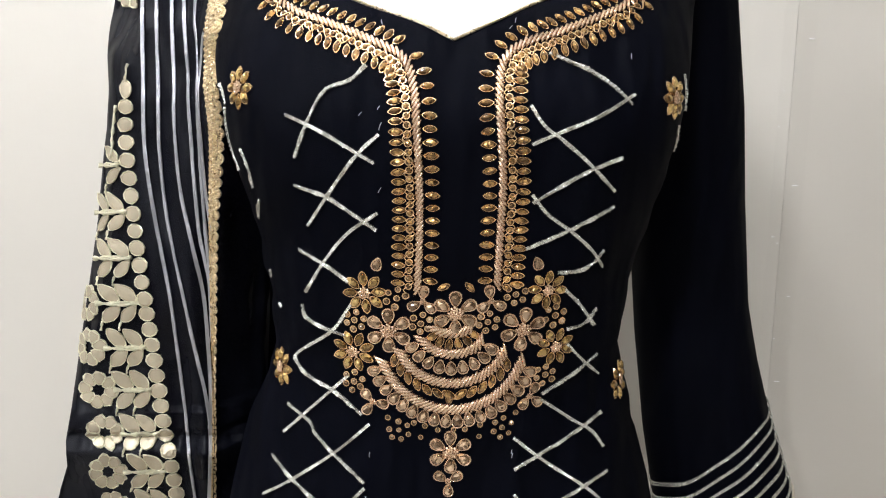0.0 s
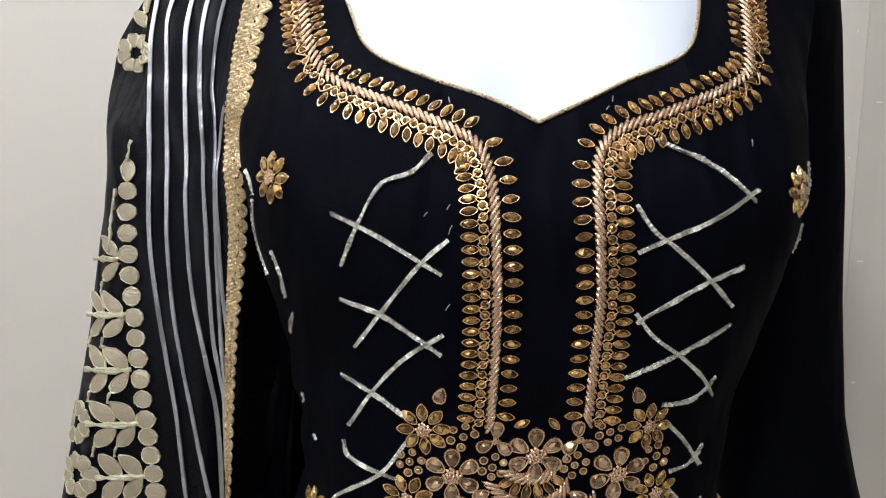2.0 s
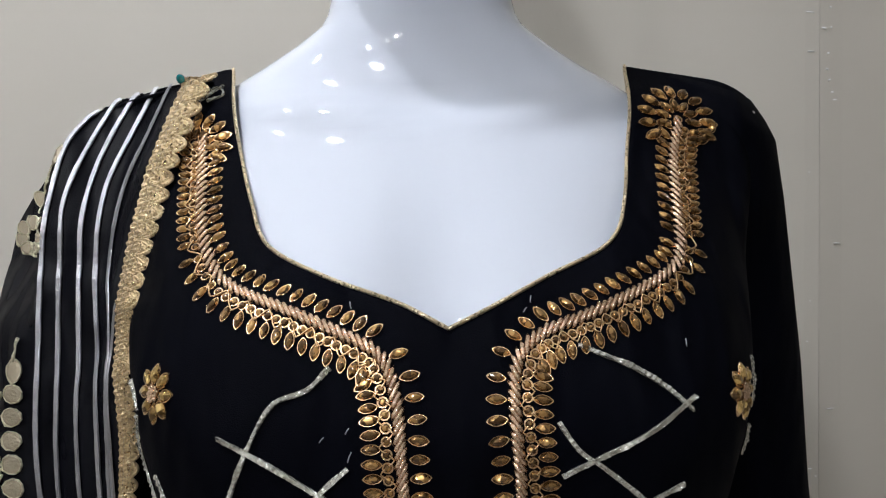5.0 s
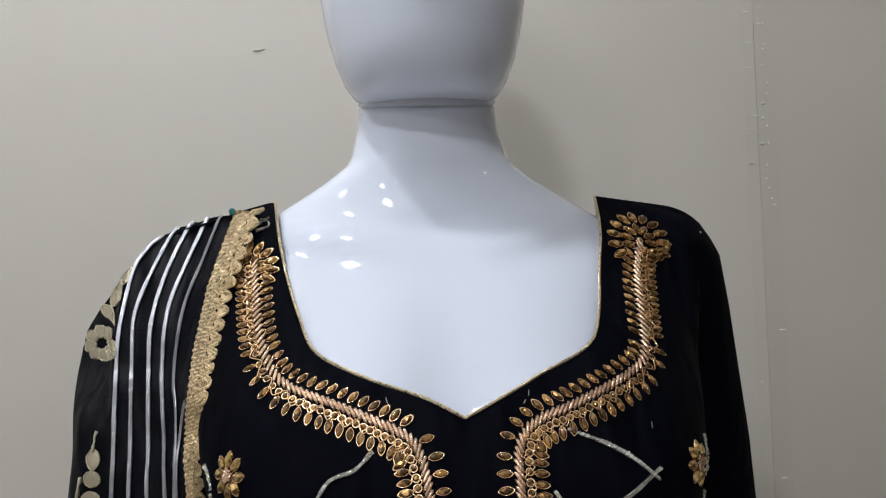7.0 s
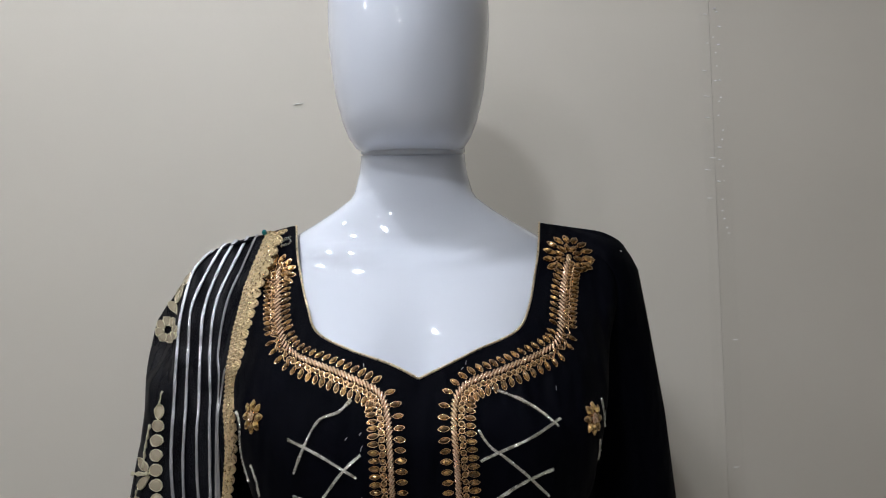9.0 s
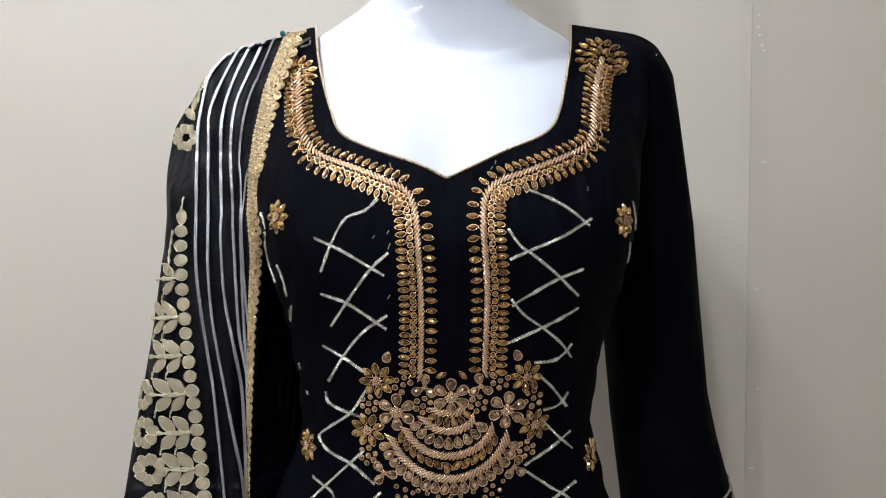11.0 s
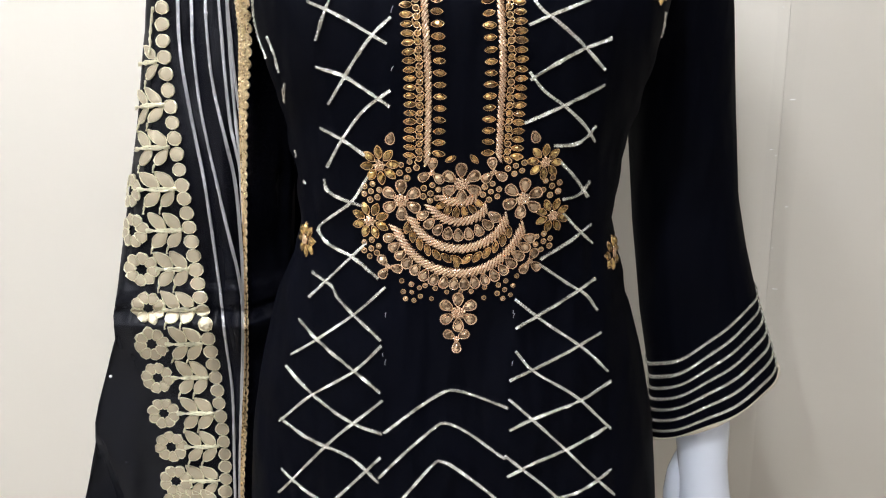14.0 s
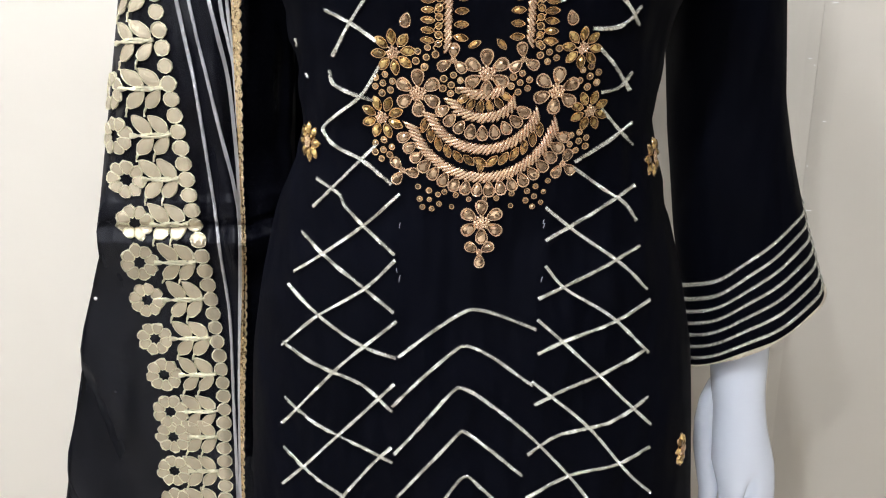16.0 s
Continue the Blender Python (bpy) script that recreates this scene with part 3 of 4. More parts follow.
def sleeve_frame(s, side):
    """Centre, half sizes and lean of the sleeve at s, 0 at the shoulder and 1 at the hem."""
    S = (0.0, 0.02, 0.05, 0.12, 0.30, 0.46, 0.64, 0.77, 0.88, 1.0)
    z = lerp(s, S, (1.427, 1.418, 1.405, 1.360, 1.240, 1.150, 1.050, 0.980, 0.919, 0.857))
    if side > 0:
        cx = lerp(s, S, (0.184, 0.186, 0.187, 0.188, 0.209, 0.221, 0.230, 0.239, 0.251, 0.262))
        cy = lerp(s, S, (0.740, 0.741, 0.743, 0.750, 0.776, 0.790, 0.788, 0.777, 0.766, 0.757))
        w = lerp(s, S, (0.031, 0.039, 0.0435, 0.050, 0.0515, 0.0510, 0.0505, 0.050, 0.0515, 0.0620))
        d = lerp(s, S, (0.016, 0.026, 0.036, 0.046, 0.050, 0.050, 0.049, 0.048, 0.047, 0.050))
        tilt = lerp(s, S, (-20, -26, -22, -10, 4, 8, 20, 40, 43, 35))
    else:
        z -= lerp(s, S, (0.055, 0.050, 0.045, 0.030, 0.010, 0.0, 0.010, 0.040, 0.075, 0.110))
        cx = -lerp(s, S, (0.172, 0.180, 0.186, 0.202, 0.204, 0.205, 0.207, 0.210, 0.216, 0.222))
        cy = lerp(s, S, (0.800, 0.800, 0.800, 0.800, 0.796, 0.788, 0.788, 0.788, 0.788, 0.788))
        w = lerp(s, S, (0.026, 0.040, 0.050, 0.058, 0.067, 0.069, 0.071, 0.072, 0.072, 0.072))
        d = lerp(s, S, (0.016, 0.026, 0.034, 0.040, 0.044, 0.046, 0.048, 0.050, 0.052, 0.054))
        tilt = lerp(s, S, (-22, -22, -18, -8, 0, 0, 0, 4, 8, 10))
    return cx, cy, z, w, d, tilt


def on_sleeve(s, a, side=1, lift=0.0):
    cx, cy, z, w, d, tilt = sleeve_frame(s, side)
    fold = 1 + 0.010 * math.sin(3 * a + 5 * s) * s * s
    lx, ly = (w * fold + lift) * math.cos(a), (d * fold + lift) * math.sin(a)
    up = math.tan(radians(tilt)) * side
    sway = 0.0012 * s * s * s * math.sin(5 * a + 0.5)
    return Vector((cx + lx, cy + ly, z + lx * up * 0.85 + sway))


def sleeve_mesh(side):
    n = 48
    rows = []
    for i in range(61):
        s = i / 60
        rows.append([on_sleeve(s, 2 * math.pi * k / n, side) for k in range(n)])
    inner = [[on_sleeve(s, 2 * math.pi * k / n, side, -0.004) for k in range(n)] for s in (1.0, 0.97, 0.92)]
    verts, faces = loft(rows + inner)
    return mesh_of("sleeve", verts, faces[:-2] + faces[-2:-1], [GEORGETTE])


sleeve_right = part("sleeve", sleeve_mesh(1), kurta, "wide black georgette sleeve")
part("sleeve", sleeve_mesh(-1), kurta, "wide black georgette sleeve")


def sleeve_band(name, s, width, material, thick, parent, round_edge=False):
    """A ring of tape round the right sleeve."""
    n = 150
    verts, faces = [], []
    for k in range(n):
        a = 2 * math.pi * k / n
        ss = s + 0.0015 * math.sin(7 * a + 5 * s) + 0.0022 * math.sin(4 * a + 12 * s)
        h = width / 0.55
        top = thick + 0.0005 * (k % 2)
        verts += [on_sleeve(ss - h / 2, a, 1, 0.0004), on_sleeve(ss - h * 0.4, a, 1, top), on_sleeve(min(1.01, ss + h * 0.4), a, 1, top), on_sleeve(min(1.012, ss + h / 2), a, 1, 0.0004)]
    for k in range(n):
        j = (k + 1) % n
        for q in range(3):
            faces.append((k * 4 + q, k * 4 + q + 1, j * 4 + q + 1, j * 4 + q))
    return part(name, mesh_of(name, verts, faces, [material], smooth_faces=False), parent)


for k in range(7):
    sleeve_band("cuff_ribbon", 0.983 - 0.0217 * k, 0.0030, SILVER, 0.0011, sleeve_right)
sleeve_band("cuff_piping", 1.0, 0.0038, CREAM, 0.0018, sleeve_right)

# gold piping round the neckline
loop = catmull([tuple(p) for p in NECK_L] , 0.003) + catmull(NECK_R[::-1], 0.003)[1:]
neck_path = [on_kurta(p[0], min(p[1], shoulder_z(p[0]) - 0.0005), 0.0006)[0] for p in loop]
# over the shoulder it runs on to the back
neck_path = [neck_path[0] + Vector(v) for v in ((-0.010, 0.030, -0.020), (-0.006, 0.020, -0.008), (-0.002, 0.009, -0.0012))] + neck_path + [neck_path[-1] + Vector(v) for v in ((0.002, 0.009, -0.0012), (0.006, 0.020, -0.008), (0.010, 0.030, -0.020))]
part("neck_piping", mesh_of("neck_piping", *tube(neck_path, 0.0011, 8), [PIPING]), kurta, "thin gold piping")


# silver gota ribbon on the kurta: crossed lattice at both sides, chevrons in the middle
def ribbon(*points):
    r = random.Random(round(1e4 * points[0][0]) * 31 + round(1e4 * points[0][1]))
    a, b = points[0], points[-1]
    points = [(a[0] + r.uniform(-0.0012, 0.0012), a[1] + r.uniform(0.0005, 0.0025))] + [(p[0] + r.uniform(-0.0004, 0.0004), p[1] + r.uniform(-0.0004, 0.0004)) for p in points[1:-1]] + [(b[0] + r.uniform(-0.0012, 0.0012), b[1] + r.uniform(-0.001, 0.002))]
    return part("silver_ribbon", ribbon_mesh("silver_ribbon", on_kurta, points, 0.0025, SILVER, wobble=0.25), kurta)


ribbon((-0.0488, 1.2755), (-0.0598, 1.2687), (-0.0755, 1.2615), (-0.0871, 1.2420), (-0.0959, 1.2198))
ribbon((-0.1026, 1.2463), (-0.0780, 1.2368), (-0.0440, 1.2159))
ribbon((-0.0401, 1.2333), (-0.0549, 1.2225), (-0.0701, 1.2023), (-0.0907, 1.1738))
ribbon((-0.0972, 1.1992), (-0.0774, 1.1953), (-0.0640, 1.1865), (-0.0428, 1.1707))
ribbon((-0.0424, 1.1836), (-0.0625, 1.1694), (-0.0800, 1.1482), (-0.0948, 1.1249))
ribbon((-0.0982, 1.1525), (-0.0802, 1.1458), (-0.0640, 1.1338))
ribbon((-0.0980, 1.1132), (-0.0950, 1.1045), (-0.0811, 1.0984), (-0.0672, 1.0947))
ribbon((-0.0625, 1.1159), (-0.0761, 1.0991), (-0.0961, 1.0828), (-0.1054, 1.0716), (-0.0969, 1.0613), (-0.0777, 1.0530), (-0.0575, 1.0362))
ribbon((-0.0670, 1.0637), (-0.0841, 1.0479), (-0.1041, 1.0275), (-0.1166, 1.0143))
ribbon((-0.1130, 1.0348), (-0.0961, 1.0278), (-0.0912, 1.0190), (-0.0778, 1.0058), (-0.0558, 0.9864))
ribbon((-0.0528, 1.0287), (-0.0799, 1.0049), (-0.1346, 0.9637))
ribbon((-0.1265, 0.9947), (-0.1063, 0.9806), (-0.0771, 0.9585), (-0.0580, 0.9439))
ribbon((-0.0560, 0.9802), (-0.0791, 0.9604), (-0.1167, 0.9350), (-0.1467, 0.9051))
ribbon((-0.1388, 0.9543), (-0.1122, 0.9357), (-0.0825, 0.9175), (-0.0563, 0.9090))
ribbon((-0.0569, 0.9362), (-0.1004, 0.8981), (-0.1488, 0.8419))
ribbon((-0.1451, 0.9074), (-0.1183, 0.8976), (-0.0836, 0.8863), (-0.0599, 0.8663))
ribbon((-0.0593, 0.8880), (-0.1029, 0.8421), (-0.1512, 0.7887))
ribbon((-0.1475, 0.8624), (-0.1208, 0.8484), (-0.0855, 0.8347), (-0.0628, 0.8222))
ribbon((-0.0616, 0.8342), (-0.0795, 0.8185), (-0.1055, 0.7855))
ribbon((-0.1502, 0.8190), (-0.1232, 0.8017), (-0.1008, 0.7878))
ribbon((0.0687, 1.2837), (0.0926, 1.2748), (0.1077, 1.2659), (0.1225, 1.2521))
ribbon((0.1237, 1.2578), (0.0999, 1.2465), (0.0721, 1.2352), (0.0552, 1.2269))
ribbon((0.0548, 1.2523), (0.0647, 1.2399), (0.0777, 1.2309), (0.0953, 1.2151), (0.1128, 1.1966))
ribbon((0.1163, 1.2185), (0.0955, 1.2121), (0.0788, 1.2034), (0.0577, 1.1918))
ribbon((0.0569, 1.1945), (0.0686, 1.1827), (0.0846, 1.1710), (0.0996, 1.1570), (0.1093, 1.1424))
ribbon((0.1131, 1.1847), (0.0845, 1.1722), (0.0553, 1.1577))
ribbon((0.1104, 1.1544), (0.1005, 1.1453), (0.0904, 1.1414), (0.0765, 1.1406))
ribbon((0.0832, 1.1276), (0.0942, 1.1157), (0.1062, 1.0993))
ribbon((0.1078, 1.1090), (0.0972, 1.1011), (0.0838, 1.1001))
ribbon((0.0853, 1.0862), (0.0989, 1.0737), (0.1122, 1.0582))
ribbon((0.1104, 1.0737), (0.0949, 1.0658), (0.0803, 1.0575), (0.0702, 1.0501))
ribbon((0.0694, 1.0467), (0.0917, 1.0301), (0.1075, 1.0183), (0.1185, 1.0035))
ribbon((0.1156, 1.0283), (0.0969, 1.0213), (0.0511, 0.9954))
ribbon((0.0506, 1.0196), (0.0725, 1.0011), (0.1071, 0.9729), (0.1283, 0.9523))
ribbon((0.1205, 0.9827), (0.0983, 0.9753), (0.0469, 0.9523))
ribbon((0.0494, 0.9758), (0.0652, 0.9606), (0.0994, 0.9364), (0.1299, 0.9041))
ribbon((0.1295, 0.9427), (0.1039, 0.9324), (0.0660, 0.9212), (0.0455, 0.9126))
ribbon((0.0451, 0.9363), (0.0661, 0.9181), (0.0923, 0.8917), (0.1344, 0.8441))
ribbon((0.1285, 0.9044), (0.0923, 0.8917), (0.0670, 0.8827), (0.0433, 0.8715))
ribbon((0.0430, 0.8897), (0.0851, 0.8511), (0.1183, 0.8074), (0.1373, 0.7837))
ribbon((0.1332, 0.8666), (0.1026, 0.8535), (0.0638, 0.8459), (0.0406, 0.8313))
ribbon((0.1366, 0.8229), (0.1087, 0.8167), (0.0734, 0.8117), (0.0391, 0.7931))
ribbon((-0.0563, 0.9082), (-0.0324, 0.9283), (-0.0078, 0.9442), (0.0044, 0.9462), (0.0207, 0.9411), (0.0440, 0.9291))
ribbon((-0.0599, 0.8673), (-0.0412, 0.8908), (-0.0161, 0.9133), (-0.0058, 0.9189), (0.0126, 0.9102), (0.0426, 0.8875))
ribbon((-0.0609, 0.8285), (-0.0398, 0.8540), (-0.0164, 0.8821), (-0.0072, 0.8857), (0.0086, 0.8752), (0.0382, 0.8493), (0.0689, 0.8145), (0.0873, 0.7897))
ribbon((-0.0606, 0.7905), (-0.0339, 0.8233), (-0.0124, 0.8473), (-0.0073, 0.8497), (0.0087, 0.8379), (0.0367, 0.8127))
ribbon((-0.0236, 0.7904), (-0.0075, 0.8125), (0.0045, 0.8033), (0.0175, 0.7905))

# ---- stones ----
MARQUISE = set_stone("marquise_stone", marquise(0.0100, 0.0052), 0.0024, 0.00072, [BEZEL, AMBER])
ROUND = set_stone("round_stone", disc(0.0056), 0.0022, 0.0009, [BEZEL, AMBER])
BEAD = set_stone("round_bead", disc(0.0052, 9), 0.0020, 0.0009, [BEZEL, HONEY])
PETAL = set_stone("petal", teardrop(0.0114, 0.0098, 14), 0.0036, 0.00115, [BULLION, HONEY])
LEAFPETAL = set_stone("petal", marquise(0.0122, 0.0074, 14), 0.0030, 0.0010, [BEZEL, GOLDSTONE])
DROP = set_stone("drop_stone", teardrop(0.0112, 0.0094, 12), 0.0034, 0.0011, [BULLION, HONEY])


def stone(me, name, x, z, angle, scale=1.0, parent=None):
    return part(name, me, parent or kurta, "", laid(on_kurta, x, z, angle, 0.0004, scale))


def knots(count, radius, seed):
    """A tight cluster of small thread knots, for the heart of a flower."""
    r = random.Random(seed)
    pieces = []
    for k in range(count):
        a, q = 2 * math.pi * k * 0.382, radius * math.sqrt((k + 0.4) / count)
        t = r.uniform(0, math.pi)
        c = Vector((q * math.cos(a), q * math.sin(a), 0.0014 + 0.0008 * (1 - q / radius)))
        e = Vector((math.cos(t), math.sin(t), 0)) * 0.0013
        pieces.append(tube([c - e, c, c + e], [0.0007, 0.0011, 0.0007], 6))
    return mesh_of("flower", *join(*pieces), [BULLION])


HEART = knots(22, 0.0044, 3)


def flower(x, z, petals, me, reach, turn=90.0, scale=1.0, squeeze=1.0, label="", keep=None):
    heart = part("embroidered_flower", HEART, kurta, label, laid(on_kurta, x, z, 0, 0.0008, scale))
    for k in range(petals):
        if keep and k not in keep:
            continue
        a = turn + 360.0 * k / petals
        dx, dz = reach * scale * math.cos(radians(a)) * squeeze, reach * scale * math.sin(radians(a))
        part("petal", me, heart, "", laid(on_kurta, x + dx, z + dz, a, 0.0004, scale))
    return heart


def rope(points, width=0.0084, pitch=0.0035, lean=30.0, flip=1):
    """A band of slanting gold bullion strands along a line."""
    pieces = []
    for i, (q, t) in enumerate(resample(catmull(points, 0.002), pitch)):
        head_ = math.degrees(math.atan2(t[1], t[0])) + flip * (lean + 16 * abs(t[0]) * (lean < 40))
        m = laid(on_kurta, q[0], q[1], head_, 0.0012)
        ln = width * (0.62 + 0.05 * math.sin(i * 2.3))
        v, f = tube([m @ Vector((-ln, 0, -0.0008)), m @ Vector((-ln * 0.6, 0, 0.0005)), m @ Vector((ln * 0.6, 0, 0.0005)), m @ Vector((ln, 0, -0.0008))], [0.0007, 0.00128, 0.00128, 0.0007], 6)
        pieces.append((v, f))
    return part("bullion_rope", mesh_of("bullion_rope", *join(*pieces), [BULLION]), kurta, "slanting rose-gold bullion strands")


ROPE_L = [(-0.1298, 1.393), (-0.1285, 1.380), (-0.1223, 1.347), (-0.1127, 1.3252), (-0.0991, 1.3138), (-0.0702, 1.303), (-0.0451, 1.293), (-0.0257, 1.2827), (-0.0184, 1.2643), (-0.0165, 1.237), (-0.0152, 1.205), (-0.0153, 1.175), (-0.0172, 1.130)]
ROPE_R = [(0.1522, 1.400), (0.1468, 1.386), (0.1386, 1.3542), (0.132, 1.3281), (0.1196, 1.3158), (0.0753, 1.2989), (0.0507, 1.2909), (0.0384, 1.2795), (0.0356, 1.2591), (0.0374, 1.227), (0.0385, 1.200), (0.0376, 1.175), (0.0362, 1.132)]


def border(points, side):
    """The border of the neck: a rope with stones at both sides. side: the way to the outer row."""
    rope(points, flip=side)
    line = catmull(points, 0.002)
    r = random.Random(11 + side)
    turn_at = [p[1] < 1.284 for p in line].index(True)
    bend_at = [p[1] < 1.332 for p in line].index(True)
    ridge, slant, low = line[:bend_at], line[bend_at:turn_at], line[turn_at:]

    def row(me, name, off, spacing, turn, start=0.0, close=0.80):
        spots = resample(ridge, spacing * 0.66, start) + resample(slant, spacing * close, start) + resample(low, spacing, start)
        for q, t in spots:
            n = np.array((t[1], -t[0])) * side * -1
            x, z = q + n * off
            steep = lerp(z, (1.315, 1.335), (0.0, 1.0))
            x, z = q + n * off * (1 - 0.16 * steep - 0.10 * (1 - steep) * (abs(t[0]) > 0.5))
            lean = (1 - steep) * turn * (1 if abs(t[0]) > 0.3 or z > 1.30 else 0.15) + steep * math.copysign(32, -turn if turn else 1)
            h = math.degrees(math.atan2(n[1], n[0])) + lean * side
            stone(me, name, x, z, h + r.uniform(-7, 7), r.uniform(0.94, 1.06))

    # a gold wire that winds round the small stones
    wire = []
    for i, (q, t) in enumerate(resample(line, 0.0057, 0.003)):
        n = np.array((t[1], -t[0])) * side * -1
        wire += [q + n * (0.0061 + 0.0033 * (-1) ** i), q + n * 0.0061 + t * 0.0028]
    wire = [on_kurta(p[0], p[1], 0.0016)[0] for p in catmull(wire, 0.0016)]
    part("winding_wire", mesh_of("winding_wire", *tube(wire, 0.00055, 5), [BEZEL]), kurta, "thin gold wire winding round small stones")
    row(MARQUISE, "marquise_stone", 0.0132, 0.0064, -14, 0.002, 1.06)
    row(ROUND, "round_stone", 0.0061, 0.0057, 0, 0.003)
    row(MARQUISE, "marquise_stone", -0.0084, 0.0084, 14, 0.004)


border(ROPE_L, -1)
border(ROPE_R, 1)

# leafy fans that end the border at the shoulders
for cx, cz, away, sc in ((0.1525, 1.4020, 1, 1.0), (-0.1345, 1.3900, -1, 0.84)):
    for k in range(11):
        a = 90 + (k - 5) * 24
        stone(MARQUISE, "marquise_stone", cx + 0.0200 * sc * math.cos(radians(a)), cz + 0.0185 * sc * math.sin(radians(a)), a, 1.35 * sc ** 0.5)
    for k in range(7):
        a = 90 + (k - 3) * 34
        stone(MARQUISE, "marquise_stone", cx + 0.0100 * sc * math.cos(radians(a)), cz + 0.0095 * sc * math.sin(radians(a)), a, 1.15 * sc ** 0.5)
    for k in range(3):
        stone(MARQUISE, "marquise_stone", cx + away * sc * (0.0130 + 0.0045 * k), cz + sc * (0.0045 * k - 0.0130), 90 - away * (70 - 25 * k), 1.15 * sc ** 0.5)
    stone(ROUND, "round_stone", cx, cz, 0, 1.1)

# scattered flowers
for x, z, sq in ((-0.1358, 1.2632, 0.72), (0.1560, 1.2562, 0.62), (-0.1185, 1.0605, 0.62), (0.1330, 1.0440, 0.62), (0.1662, 0.8083, 0.24)):
    flower(x, z, 8, LEAFPETAL, 0.0098, 90, 0.92, sq, "flower of amber stones with a bullion heart")

# the medallion below the placket
for x, z, turn, size in ((-0.0527, 1.1281, 95, 0.94), (-0.0618, 1.0842, 110, 0.94), (0.0706, 1.1297, 85, 0.86), (0.0775, 1.0874, 70, 0.86)):
    flower(x, z, 8, LEAFPETAL, 0.0106, turn, size, 1.0, "flower of eight amber leaf stones")
for x, z, turn in ((-0.0370, 1.1013, 90), (0.0084, 1.1143, 90), (0.0545, 1.1019, 82), (0.0052, 1.0104, 90)):
    flower(x, z, 6, PETAL, 0.0094, turn, 1.09, 1.0, "flower of six honey-coloured drop stones")
for x, z, turns in ((0.0036, 0.9885, (150, 30, 270)), (-0.0137, 1.1228, (84, 208, 318)), (0.0324, 1.1230, (99, 222, 330)), (-0.0491, 1.0471, (130, 235, 350)), (0.0604, 1.0509, (60, 235, 320))):
    heart = part("embroidered_flower", HEART, kurta, "small spray of three drop stones", laid(on_kurta, x, z, 0, 0.0006, 0.5))
    for a in turns:
        part("petal", PETAL, heart, "", laid(on_kurta, x + 0.0066 * math.cos(radians(a)), z + 0.0066 * math.sin(radians(a)), a, 0.0004, 0.92))


r = random.Random(21)


def arc(cx, top, half, drop, count=24):
    """A hanging arc: its ends at the height top, its middle lower by drop."""
    return [(cx + half * math.sin(t), top - drop * (math.cos(t) - math.cos(1.2)) / (1 - math.cos(1.2))) for t in np.linspace(-1.2, 1.2, count)]


def arc_points(points, spacing, start=0.0):
    return resample([np.array(p) for p in points], spacing, start)


MX = 0.0065
# from the top down: rope, leaves, rope, drops, rope, leaves, rope, drops
for half, top, drop in ((0.0140, 1.1045, 0.0045), (0.0230, 1.0965, 0.0120), (0.0395, 1.0875, 0.0250), (0.0525, 1.0795, 0.0370)):
    rope(arc(MX, top, half, drop, 8), 0.0096, 0.0031, 42, 1)
for half, top, drop, me, name, spacing, tip, size in (
        (0.0163, 1.0995, 0.0085, MARQUISE, "marquise_stone", 0.0066, 90, 1.08),
        (0.0310, 1.0925, 0.0188, DROP, "drop_stone", 0.0081, 90, 1.02),
        (0.0440, 1.0825, 0.0290, MARQUISE, "marquise_stone", 0.0080, 35, 1.12),
        (0.0590, 1.0740, 0.0402, DROP, "drop_stone", 0.0081, 90, 1.02)):
    for q, t in arc_points(arc(MX, top, half, drop, 60), spacing, spacing * 0.4):
        h = math.degrees(math.atan2(t[1], t[0]))
        a = h - 90 if tip == 90 else (h - tip if q[0] < MX else h + 180 + tip)
        stone(me, name, q[0], q[1], a + r.uniform(-5, 5), size * r.uniform(0.95, 1.05))
stone(MARQUISE, "marquise_stone", 0.0042, 1.0505, 90, 1.0)
# loose beads round it


def cluster(x, z, n, spacing=0.0064):
    spots = [(0, 0)] + [(math.cos(radians(60 * k + 20)), math.sin(radians(60 * k + 20))) for k in range(6)]
    for dx, dz in spots[:n]:
        stone(BEAD, "round_bead", x + dx * spacing + r.uniform(-0.0005, 0.0005), z + dz * spacing + r.uniform(-0.0005, 0.0005), r.uniform(0, 360), r.uniform(0.92, 1.1))


for x, z, n in ((-0.0315, 1.1249, 6), (0.0489, 1.1272, 7), (-0.0147, 1.1070, 7), (0.0306, 1.1074, 7), (-0.0600, 1.1071, 7), (0.0762, 1.1105, 7), (-0.0622, 1.0616, 7), (0.0708, 1.0664, 7)):
    cluster(x, z, n)
for x, z in ((-0.0387, 1.0359), (-0.0312, 1.0333), (-0.0377, 1.0272), (-0.0310, 1.0268), (-0.0359, 1.0214), (-0.0295, 1.0202), (-0.0250, 1.0305), (-0.0243, 1.0237), (-0.0205, 1.0324), (-0.0157, 1.0216), (-0.0127, 1.0301), (-0.0037, 1.0270),
             (0.0073, 1.0274), (0.0154, 1.0276), (0.0259, 1.0309), (0.0253, 1.0222), (0.0424, 1.0356), (0.0366, 1.0324), (0.0415, 1.0285), (0.0356, 1.0257), (0.0461, 1.0241), (0.0402, 1.0213), (0.0480, 1.0316), (0.0509, 1.0392)):
    stone(BEAD, "round_bead", x, z, r.uniform(0, 360), r.uniform(0.76, 0.95))
for x, z, a in ((-0.0439, 1.1488, 250), (0.0630, 1.1492, 290), (0.0004, 1.1331, 25), (0.0179, 1.1329, 130)):
    stone(DROP if z > 1.14 else MARQUISE, "drop_stone" if z > 1.14 else "marquise_stone", x, z, a, 0.95)

